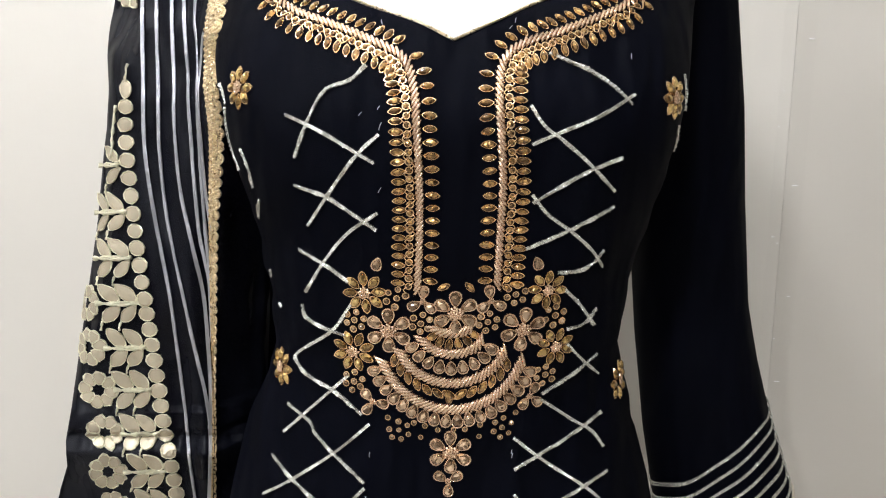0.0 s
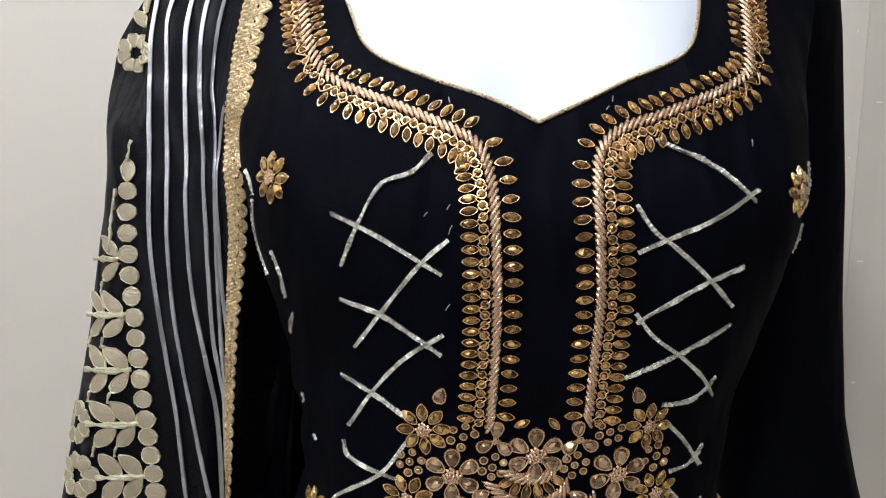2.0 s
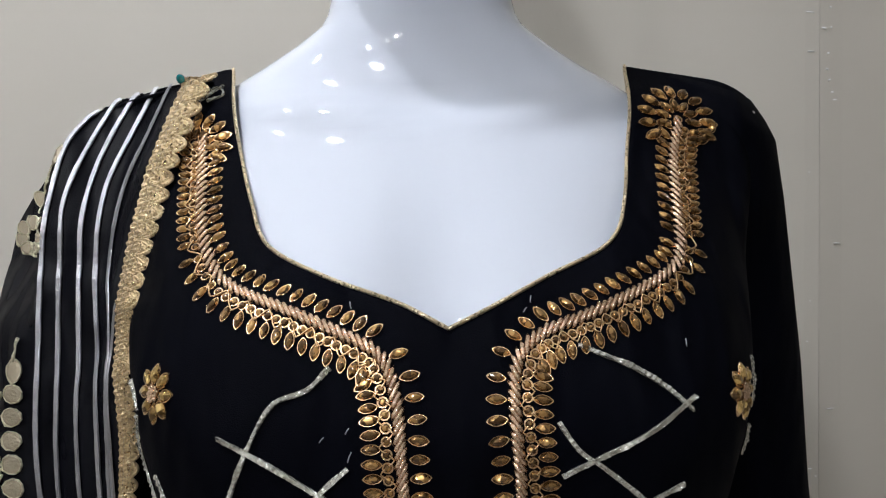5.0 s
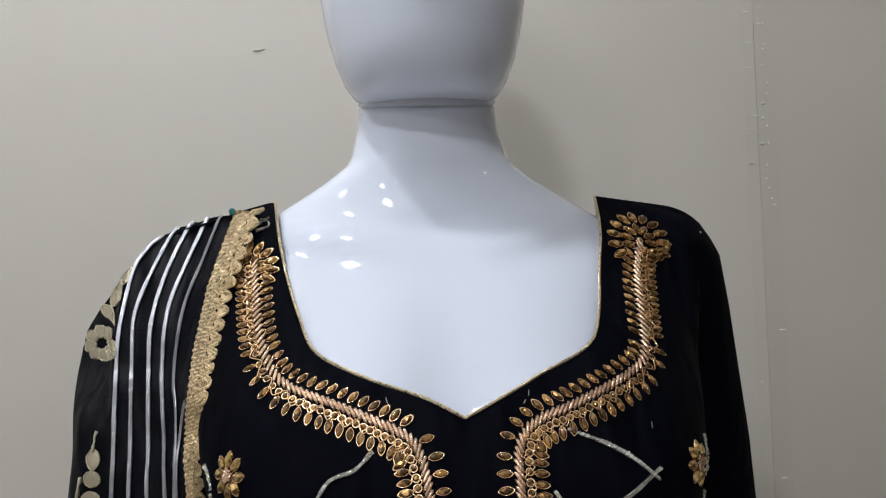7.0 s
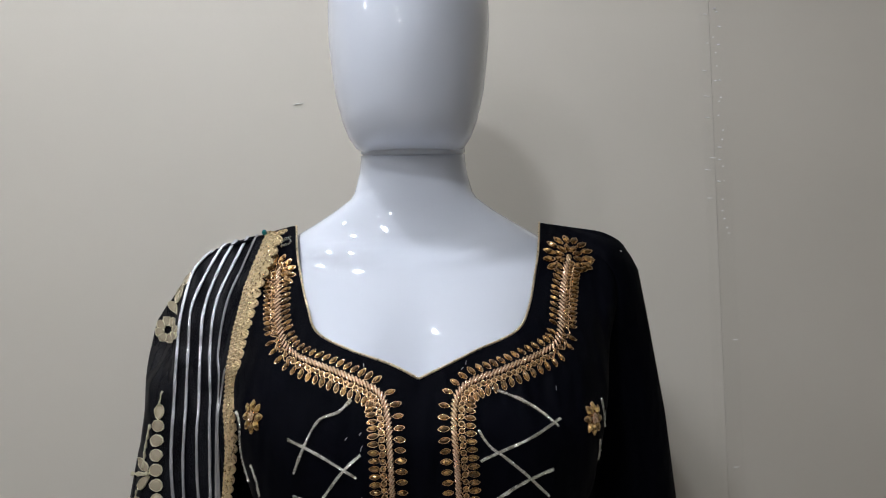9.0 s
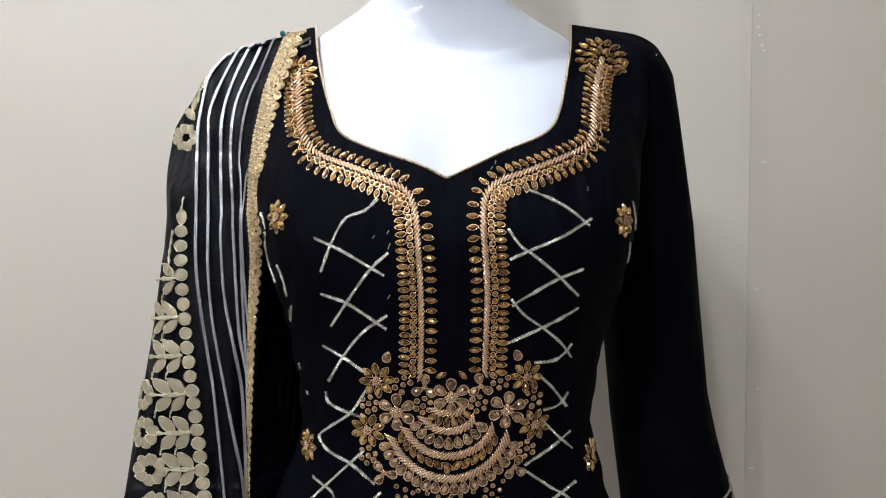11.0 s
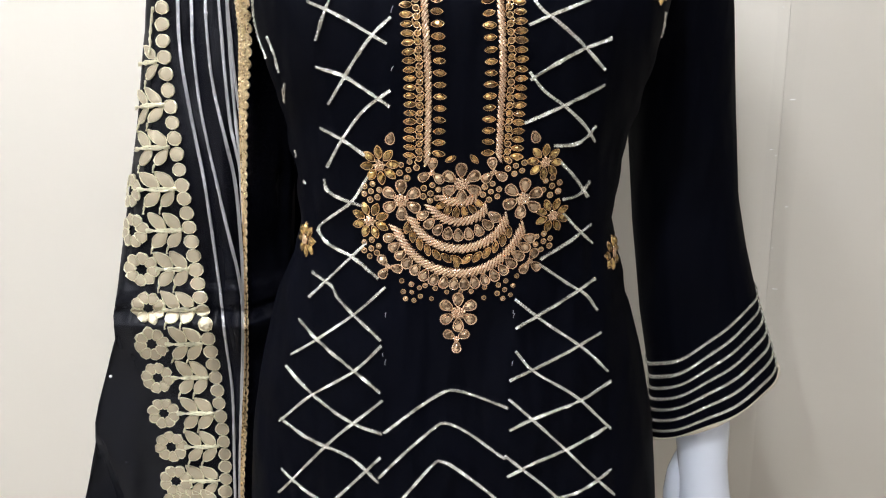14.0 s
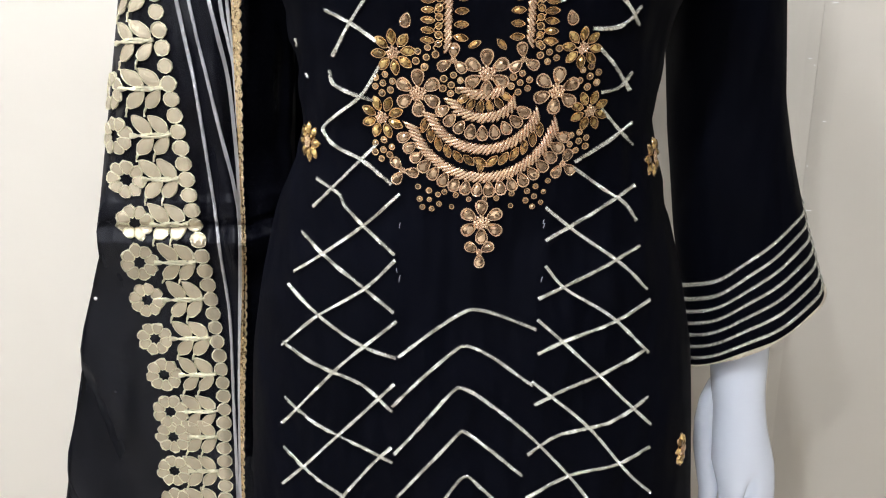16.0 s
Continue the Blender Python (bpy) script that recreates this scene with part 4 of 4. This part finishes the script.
# silver strokes along the armholes, and loose white thread ends
for pts in (((-0.149, 1.250), (-0.150, 1.236), (-0.148, 1.220), (-0.142, 1.206)), ((-0.1372, 1.223), (-0.1322, 1.210), (-0.1298, 1.196)), ((-0.1240, 1.134), (-0.1235, 1.128)), ((-0.1175, 1.110), (-0.1155, 1.107)), ((-0.1545, 1.266), (-0.1510, 1.260), (-0.1490, 1.252)), ((-0.1255, 1.188), (-0.1280, 1.180), (-0.1295, 1.172))):
    part("armhole_ribbon", ribbon_mesh("armhole_ribbon", on_kurta, pts, 0.0016, SILVER), kurta)
for pts in (((0.1655, 1.272), (0.168, 1.260), (0.169, 1.247)), ((0.1620, 1.238), (0.1625, 1.228), (0.1620, 1.219))):
    part("armhole_ribbon", ribbon_mesh("armhole_ribbon", on_kurta, pts, 0.0020, SILVER), kurta)
for x, z, a, ln in ((-0.052, 1.0075, 85, 0.004), (-0.053, 0.9690, 80, 0.005), (-0.0395, 1.2405, 70, 0.005), (-0.0405, 1.2000, 60, 0.004), (-0.0405, 1.2515, 60, 0.003), (0.0490, 1.0070, 75, 0.004), (0.0480, 0.9680, 75, 0.004), (0.0472, 1.3060, 80, 0.004), (0.0439, 1.3013, 60, 0.003), (-0.0397, 1.3048, 100, 0.004), (0.1230, 1.2833, 80, 0.004), (-0.052, 1.2480, 50, 0.003), (-0.0549, 0.9749, 95, 0.003), (0.0485, 1.0098, 85, 0.003)):
    m = laid(on_kurta, x, z, a, 0.0012)
    part("thread_end", mesh_of("thread_end", *tube([m @ Vector((-ln / 2, 0, 0)), m @ Vector((0, ln * 0.04, 0.0003)), m @ Vector((ln / 2, 0, 0))], 0.0003, 5), [THREAD]), kurta)
for pts in (((-0.1388, 1.4241), (-0.1258, 1.4262), (-0.1215, 1.4212), (-0.1308, 1.4171)), ((-0.1384, 1.4149), (-0.1296, 1.4226), (-0.1226, 1.4279))):
    part("shoulder_ribbon", ribbon_mesh("shoulder_ribbon", on_kurta, pts, 0.0016, SILVER), kurta)
DOT = mesh_of("sequin", *tube([(0, 0, 0), (0, 0, 0.0012)], [0.0018, 0.0010], 8), [PEARL])
for x, z in ((0.1980, 1.4105),):
    part("sequin", DOT, kurta, "", pose(x + 0.011, 0.722, z - 0.002, 60, 0, 30))


# ---- the dupatta ----
dupatta = thing("dupatta", (-0.24, 0.70, 0.45), "black satin dupatta, silver stripes, pale-gold floral border, over one shoulder", "shawl")
EYE_LINE = ((0.7, 1.05, 1.12, 1.22, 1.26, 1.45), (-0.03, -0.03, 0.03, 0.03, 0.16, 0.16))
LACE_Z = (0.45, 0.60, 0.795, 0.895, 0.978, 1.060, 1.157, 1.243, 1.2942, 1.3337, 1.376, 1.4178, 1.445)
LACE_X = (-0.230, -0.219, -0.2036, -0.1962, -0.1900, -0.184, -0.1788, -0.1723, -0.1675, -0.162, -0.1533, -0.1383, -0.128)
LACE_W = (0.0015, 0.0016, 0.0018, 0.0019, 0.0021, 0.0026, 0.0034, 0.0050, 0.0072, 0.0090, 0.0090, 0.0096, 0.0096)
OUT_Z = (0.45, 0.65, 0.787, 0.836, 0.906, 0.952, 0.973, 1.00, 1.081, 1.157, 1.23, 1.27, 1.30, 1.3275, 1.3515, 1.39, 1.43)
OUT_X = (-0.425, -0.392, -0.3585, -0.3455, -0.3290, -0.3130, -0.3130, -0.3060, -0.2880, -0.2715, -0.2590, -0.2578, -0.2575, -0.2550, -0.2480, -0.2260, -0.1980)


# the lace lies just before the kurta's front
NEAR_Z = (1.05, 1.12, 1.16, 1.19, 1.22, 1.24, 1.26, 1.28, 1.30, 1.32, 1.34, 1.36, 1.38, 1.40, 1.42, 1.435, 1.45)
NEAR_Y = [min(lerp(z, (1.05, 1.15, 1.20, 1.23, 1.26, 1.40), (0.676, 0.670, 0.664, 0.655, 0.645, 0.95)), front(lerp(z, LACE_Z, LACE_X) * 0.985, min(z, 1.432)) - 0.0075 if z > 1.15 else 1.0) for z in NEAR_Z]


def drape_y(x, z):
    """How far away the dupatta's cloth lies."""
    base = lerp(z, (1.00, 1.10, 1.15, 1.25, 1.30, 1.34, 1.38, 1.41, 1.43, 1.452), (0.680, 0.678, 0.684, 0.690, 0.699, 0.705, 0.722, 0.746, 0.761, 0.775))
    near = lerp(z, NEAR_Z, NEAR_Y)
    t = min(1.0, max(0.0, (lerp(z, LACE_Z, LACE_X) + 0.006 - x) / lerp(z, (1.22, 1.27), (0.055, 0.036))))
    y = near + (base - near) * t * t * (3 - 2 * t)
    # behind the outermost stripe the other layer lies deeper
    back = lerp(lerp(z, (1.327, 1.3594, 1.3914, 1.414), (-0.2300, -0.2262, -0.2178, -0.2030)) - x, (0.0, 0.004, 0.026), (0.0, 0.048, 0.068)) * lerp(z, (1.285, 1.325, 1.37, 1.41), (0.0, 1.0, 1.0, 0.4))
    fold = 0.0035 * math.sin(x * 210 + 3 * z) * math.exp(-((x + 0.19) / 0.05) ** 2) * min(1, max(0, (1.38 - z) / 0.2))
    bend = 0.022 * max(0.0, 1 - (x - lerp(z, OUT_Z, OUT_X)) / 0.018) ** 2 * lerp(z, (0.985, 1.05, 1.28, 1.32), (0.0, 1.0, 1.0, 0.0))
    # the cloth was folded across here and still bulges
    step = lerp(z, (0.930, 0.9635, 0.9785, 0.9800, 0.9830, 1.03), (0.0, 0.0120, 0.0, 0.0015, 0.0045, 0.0))
    step += lerp(z, (1.290, 1.315, 1.319, 1.345), (0.0, 0.0022, 0.0, 0.0))
    ripple = 0.0016 * noise.noise(Vector((x * 16, 1.5, z * 26))) + 0.0007 * noise.noise(Vector((x * 30, 4.5, z * 70)))
    return y + back + fold + bend - step + ripple


def cap(x):
    """The highest that the dupatta goes over the shoulder, in its own measure."""
    return lerp(-x, (0.120, 0.144, 0.167, 0.189, 0.2034, 0.2147, 0.231, 0.2424, 0.2506, 0.2552, 0.2585, 0.30), (1.4290, 1.4232, 1.4190, 1.4125, 1.4043, 1.3915, 1.3715, 1.3568, 1.3436, 1.3212, 1.2986, 1.10))


def on_dupatta(x, z, lift=0.0):
    """A place on the dupatta, named by where it meets the upright plane y = 0.68 as seen from the front."""
    def place(a, b):
        y = drape_y(a, b)
        ey = lerp(b, *EYE_LINE)
        ez = lerp(b, (0.7, 1.05, 1.12, 1.22, 1.26, 1.45), (1.19, 1.20, 1.29, 1.29, 1.33, 1.33))
        k = (y - ey) / (0.68 - ey)
        ex = lerp(b, (1.06, 1.12, 1.22, 1.26), (0.0, -0.009, -0.009, -0.115))
        return Vector((ex + (a - ex) * k, y, ez + (b - ez) * k))
    e = 0.002
    p = place(x, z)
    n = (place(x + e, z) - place(x - e, z)).cross(place(x, z + e) - place(x, z - e)).normalized()
    if n.y > 0:
        n = -n
    return p + n * lift, n


def dupatta_sheet():
    zs = list(np.arange(0.45, 0.94, 0.02)) + list(np.arange(0.94, 1.0, 0.003)) + list(np.arange(1.0, 1.445, 0.008))
    cols = 56
    verts, faces = [], []
    for z in zs:
        a, b = lerp(z, LACE_Z, LACE_X), lerp(z, OUT_Z, OUT_X)
        for k in range(6):
            w = 1 - k / 6
            p = on_dupatta(a, min(z, cap(a)))[0]
            verts.append(p + Vector((0.034 * w * min(1, max(0, (1.30 - z) / 0.1)), 0.050 * w, 0)))
        for k in range(cols + 1):
            t = k / cols
            x = a + (b - a) * t
            q = min(z, cap(x))
            p = on_dupatta(x, q)[0]
            loose = min(1.0, max(0.0, (lerp(z, (0.7, 0.8, 0.9, 0.98), (-0.292, -0.288, -0.297, -0.300)) - x) / 0.04)) * min(1.0, max(0.0, (1.0 - z) / 0.10))
            p.y += 0.009 * loose * math.sin(75 * (x + 0.35 * z) + 2 * noise.noise(Vector((x * 9, 2.0, z * 5))))
            verts.append(p)
        for k in range(1, 9):
            w = k / 8
            x = b - 0.004 * math.sin(w * math.pi) + 0.02 * w * w
            q = min(z, cap(x))
            p = on_dupatta(b, q)[0]
            wrap = lerp(z, (0.97, 1.03), (0.002, 1.0))
            verts.append(p + wrap * Vector((-0.004 * math.sin(w * math.pi) + 0.03 * w * w, 0.085 * w, -0.002 * w)))
    n = cols + 15
    for i in range(len(zs) - 1):
        for k in range(n - 1):
            faces.append((i * n + k + 1, i * n + k, (i + 1) * n + k, (i + 1) * n + k + 1))
    return verts, faces


sheet = part("cloth", mesh_of("cloth", *dupatta_sheet(), [SATIN]), dupatta, "black satin cloth, softly folded")
solid = sheet.modifiers.new("cloth", "SOLIDIFY")
solid.thickness, solid.offset = 0.001, -1


def stripe(*points):
    return part("silver_stripe", ribbon_mesh("silver_stripe", lambda x, z, up: on_dupatta(x, min(z, cap(x)), up), points, 0.0031, STRIPE, lift=0.0012, wobble=0.15, step=0.004, rib=0.0003), dupatta)


stripe((-0.198, 1.414), (-0.214, 1.3914), (-0.2227, 1.3594), (-0.2267, 1.327), (-0.2302, 1.228), (-0.2282, 1.180), (-0.2232, 1.135), (-0.2181, 1.096), (-0.2140, 1.044), (-0.2110, 1.00), (-0.2106, 0.986), (-0.2098, 0.953), (-0.2067, 0.897), (-0.2103, 0.822), (-0.2151, 0.735), (-0.222, 0.62))
stripe((-0.186, 1.418), (-0.2006, 1.3916), (-0.2141, 1.3594), (-0.2161, 1.327), (-0.2183, 1.2276), (-0.2168, 1.1744), (-0.2125, 1.135), (-0.2067, 1.096), (-0.1995, 1.044), (-0.1955, 1.018), (-0.1932, 0.993), (-0.1936, 0.968), (-0.1989, 0.897), (-0.2048, 0.822), (-0.212, 0.73), (-0.219, 0.62))
stripe((-0.176, 1.421), (-0.1907, 1.392), (-0.2019, 1.3595), (-0.2049, 1.327), (-0.2053, 1.2275), (-0.2039, 1.183), (-0.1977, 1.135), (-0.1912, 1.090), (-0.1905, 1.020), (-0.1935, 0.985))
stripe((-0.165, 1.424), (-0.1798, 1.3918), (-0.1923, 1.3596), (-0.1965, 1.3173), (-0.1944, 1.2777), (-0.1932, 1.2400), (-0.1934, 1.1989), (-0.1921, 1.1503), (-0.1884, 1.1268), (-0.1854, 1.1059), (-0.186, 1.06))
stripe((-0.155, 1.427), (-0.1686, 1.3919), (-0.181, 1.3597), (-0.1868, 1.3173), (-0.1845, 1.2942), (-0.1850, 1.2609), (-0.1868, 1.2272), (-0.1869, 1.190), (-0.1857, 1.1367), (-0.1837, 1.1106))
stripe((-0.176, 1.300), (-0.179, 1.2876), (-0.1848, 1.2407), (-0.1845, 1.19), (-0.1815, 1.15))


def lace_border():
    """The gold lace along the dupatta's inner edge: a woven band with a row of open scallops."""
    verts, faces, loops = [], [], []
    zs = list(np.arange(0.47, 1.436, 0.0017))
    for i, z in enumerate(zs):
        x, w = lerp(z, LACE_Z, LACE_X), lerp(z, LACE_Z, LACE_W)
        q = min(z, cap(x))
        for k, t in enumerate((-1.0, -0.88, -0.62, -0.35, -0.05, 0.12)):
            up = (0.0010, 0.0030, 0.0019, 0.0027, 0.0020, 0.0012)[k]
            verts.append(on_dupatta(x + w * t, q, up + 0.0007 * math.sin(i * 2.3 + k * 1.7) * min(1, w / 0.006))[0])
    n = 6
    for i in range(len(zs) - 1):
        for k in range(n - 1):
            faces.append((i * n + k, i * n + k + 1, (i + 1) * n + k + 1, (i + 1) * n + k))
    z = 0.47
    while z < 1.428:
        w = lerp(z, LACE_Z, LACE_W)
        size = 0.0096 if w > 0.004 else 0.0085
        wire = lerp(w, (0.0020, 0.0040), (0.0005, 0.0011))

        def at(u, b):
            zz = z + size * b
            xx = lerp(zz, LACE_Z, LACE_X) + lerp(zz, LACE_Z, LACE_W) * u
            return on_dupatta(xx, min(zz, cap(xx)), 0.0026)[0]

        rim = [at(0.08 + 0.90 * math.sin(math.pi * k / 8) ** 0.8, -0.05 + 1.1 * k / 8) for k in range(9)]
        loops.append((rim + [at(0.35, 0.5) + Vector((0, -0.0012, 0))], [(k, k + 1, 9) for k in range(8)]))
        loops.append(tube([at(0.08 + 0.92 * math.sin(math.pi * k / 8) ** 0.7, -0.05 + 1.1 * k / 8) for k in range(9)], wire, 6))
        if w > 0.004:
            loops.append(tube([at(0.08, 0.10), at(0.45, 0.28), at(0.72, 0.5)], wire * 0.8, 5))
            loops.append(tube([at(0.08, 0.90), at(0.45, 0.72), at(0.72, 0.5)], wire * 0.8, 5))
            loops.append(tube([at(0.30, 0.22), at(0.42, 0.5), at(0.30, 0.78)], wire * 0.8, 5))
        z += size
    return join((verts, faces), *loops)


part("lace_border", mesh_of("lace_border", *lace_border(), [LACE], smooth_faces=False), dupatta, "scalloped gold lace edging")


def fold_x(x, z):
    """Where a place of the flat border comes to lie once the cloth is folded back along its outer edge."""
    edge = lerp(z, OUT_Z, OUT_X)
    turn = 0.022 * lerp(z, (0.985, 1.05, 1.28, 1.32), (0.0, 1.0, 1.0, 0.0))
    need, d, step = edge + 0.018 - x, 0.018, 0.0009
    while need > 0 and d > 0:
        slope = 2 * turn * (1 - d / 0.018) / 0.018
        need -= step * math.hypot(1, slope)
        d -= step
    return x if d == 0.018 else edge + max(0.0, d)


def gota_piece(outline, rim=0.0011):
    """A flat cut of gota with a cord round it: verts (along, across, up), faces and material slots."""
    n = len(outline)
    size = max(math.hypot(*p) for p in outline)
    verts, faces, slots = [], [], []
    for k, h in ((1.0, 0.0), (1 - 0.2 * rim / size, 0.0009), (1 - 0.75 * rim / size, 0.0011), (1 - rim / size, 0.0006), (0.55, 0.0009), (0.12, 0.0009)):
        verts += [(x * k, y * k, h) for x, y in outline]
    for i in range(5):
        for k in range(n):
            q = (k + 1) % n
            faces.append((i * n + k, i * n + q, (i + 1) * n + q, (i + 1) * n + k))
            slots.append(0 if i < 3 else 1)
    faces.append(tuple(5 * n + k for k in range(n)))
    return verts, faces, slots + [1]


def blossom(d):
    """Eight petals of gota round a dark hole."""
    verts, faces, slots = [], [], []
    for p in range(8):
        a = p * math.pi / 4
        petal = [(d * (0.315 + 0.185 * math.cos(w)), d * 0.160 * math.sin(w) * (1 + 0.30 * math.cos(w))) for w in [2 * math.pi * k / 12 for k in range(12)]]
        v, f, m = gota_piece(petal_centred(petal, d * 0.315), 0.0010)
        o = len(verts)
        verts += [((x + d * 0.315) * math.cos(a) - y * math.sin(a), (x + d * 0.315) * math.sin(a) + y * math.cos(a), h + 0.0003 * (p % 2)) for x, y, h in v]
        faces += [tuple(k + o for k in q) for q in f]
        slots += m
    return verts, faces, slots


def petal_centred(outline, shift):
    return [(x - shift, y) for x, y in outline]


COIN = gota_piece(disc(0.0124, 10), 0.0010)
LEAF = gota_piece([(x, y * (1.0 + 0.25 * x / 0.011)) for x, y in marquise(0.0212, 0.0116, 16)])
BLOSSOM = blossom(0.0322)
COIN_LINE = [(-0.2417, 1.2674), (-0.2435, 1.2174), (-0.2418, 1.146), (-0.238, 1.09), (-0.2337, 1.039), (-0.2300, 0.985), (-0.2258, 0.948), (-0.2224, 0.913), (-0.2208, 0.880), (-0.2196, 0.850), (-0.2198, 0.820), (-0.2220, 0.790), (-0.2240, 0.765), (-0.228, 0.70)]
FLOWER_Z = (0.70, 0.746, 0.783, 0.8065, 0.8426, 0.8772, 0.9131, 0.9471, 0.979, 1.02, 1.053, 1.10, 1.17, 1.24)
FLOWER_X = (-0.274, -0.2714, -0.2685, -0.2685, -0.2700, -0.2740, -0.2766, -0.2792, -0.2791, -0.2815, -0.2830, -0.2860, -0.2880, -0.2840)
coin_at = catmull(COIN_LINE, 0.003)
coin_z, coin_x = [p[1] for p in coin_at][::-1], [p[0] for p in coin_at][::-1]


def applied(piece, name, x, z, angle, scale=1.0, thin=1.0):
    """Sews a piece of gota on the dupatta, where it follows the cloth; its rim is a little uneven."""
    verts, faces, slots = piece
    c, s = math.cos(radians(angle)) * scale, math.sin(radians(angle)) * scale
    out = []
    for u, v, h in verts:
        v *= thin
        fray = 1 + 0.13 * noise.noise(Vector((x * 300 + u * 900, z * 300, v * 900)))
        dx, dz = (u * c - v * s) * fray, (u * s + v * c) * fray
        fx = fold_x(x + dx, z + dz)
        out.append(on_dupatta(fx, min(z + dz, cap(fx)), 0.0012 + h)[0])
    return part(name, mesh_of(name, out, faces, [CORD, GOTA], slots, smooth_faces=False), dupatta)


def cord(points, radius):
    pts = [on_dupatta(fold_x(p[0], p[1]), p[1], 0.0024)[0] for p in catmull(points, 0.003)]
    return part("gota_cord", mesh_of("gota_cord", *tube(pts, [radius * (1 + 0.38 * math.sin(2.1 * k)) for k in range(len(pts))], 6), [CORD]), dupatta)


upper = [p for p in coin_at if p[1] > 1.088]
for q, t in resample(upper, 0.0139, 0.020) + resample(coin_at[len(upper):], 0.0131, 0.004):
    if 0.70 < q[1] < 1.250:
        applied(COIN, "gota_coin", q[0], q[1], rng.uniform(0, 90), rng.uniform(1.02, 1.10) * lerp(q[1], (1.13, 1.25), (1.03, 0.90)))
applied(LEAF, "gota_leaf", -0.2418, 1.2605, 88, 0.74)
cord([(-0.2416, 1.2660), (-0.2405, 1.2730), (-0.2392, 1.2800)], 0.0009)
cord([(-0.2500, 1.2490), (-0.2530, 1.2340), (-0.2548, 1.2190), (-0.2560, 1.2080)], 0.0012)
RUNGS = (1.2020, 1.1650, 1.1280, 1.0910, 1.0540, 1.0180, 0.9810, 0.9471, 0.9131, 0.8772, 0.8426, 0.8065, 0.7810, 0.7460, 0.7120)
for i, z in enumerate(RUNGS):
    cx, edge = lerp(z, coin_z, coin_x), lerp(z, OUT_Z, OUT_X)
    fx = lerp(z, FLOWER_Z, FLOWER_X) if z < 1.03 else cx - 0.052
    if z < 1.10:
        applied(BLOSSOM, "gota_flower", fx, z, rng.uniform(0, 40), rng.uniform(0.96, 1.03))
    left = max(fx + 0.013, edge - 0.010)
    cord([(left, z + 0.001), ((left + cx) / 2, z - 0.0008), (cx - 0.005, z + 0.0012)], 0.0014)
    cord([(left, z - 0.001), ((left + cx) / 2, z + 0.0014), (cx - 0.007, z - 0.0006)], 0.0012)
    ks, thin = lerp(z, (1.10, 1.22), (1.0, 0.90)), lerp(z, (1.08, 1.17), (1.0, 0.84))
    down = z - RUNGS[i + 1] if i + 1 < len(RUNGS) else 0.034
    for k in range(2):
        x = cx - 0.0145 * ks - 0.0136 * ks * k
        if x < edge - 0.008 or (k and z > 1.18):
            continue
        applied(LEAF, "gota_leaf", x - 0.0010, z + 0.0090, -42 + rng.uniform(-5, 5), ks * rng.uniform(0.98, 1.08), thin)
        applied(LEAF, "gota_leaf", x + 0.0008, z - 0.0078, 226 + rng.uniform(-5, 5), ks * rng.uniform(0.92, 1.0) * min(1, down / 0.030), thin)
        if down > 0.028:
            cord([(x - 0.0058, z - 0.0145), (x - 0.0076, z - down * 0.52), (x - 0.0074, z - down + 0.0150)], 0.0009)
for x, z in ((-0.3200, 0.9152), (-0.3143, 0.8273), (-0.3480, 0.7351)):
    part("pearl", mesh_of("pearl", *tube([(0, 0, -0.0012), (0, 0, -0.0008), (0, 0, 0.0004), (0, 0, 0.0012)], [0.0006, 0.0014, 0.0015, 0.0005], 10), [PEARL]), dupatta, "", laid(on_dupatta, x, z, 0, 0.0032))
# the border's back fold, on the shoulder
for x, z, me, name, a in ((-0.2380, 1.3360, BLOSSOM, "gota_flower", 10), (-0.2330, 1.3560, LEAF, "gota_leaf", 140), (-0.2285, 1.3665, LEAF, "gota_leaf", 62), (-0.2258, 1.3745, LEAF, "gota_leaf", 110), (-0.2205, 1.3825, LEAF, "gota_leaf", 58)):
    applied(me, name, x, z, a, 0.78 if me is BLOSSOM else 0.72)
PIN = on_dupatta(-0.1450, 1.4230, 0.004)[0]
pin = tagged(new("dress_pin", mesh_of("dress_pin", *join(tube([PIN + Vector(v) for v in ((0, 0.003, -0.001), (0, 0.0005, 0.0002), (0, -0.003, 0.0015), (0, -0.0055, 0.0025))], [0.0008, 0.0026, 0.0026, 0.0008], 10), tube([PIN, PIN + Vector((0.003, 0.012, -0.008))], 0.0005, 6)), [TEAL])), "teal-headed dress pin through the dupatta at the shoulder", "pin")
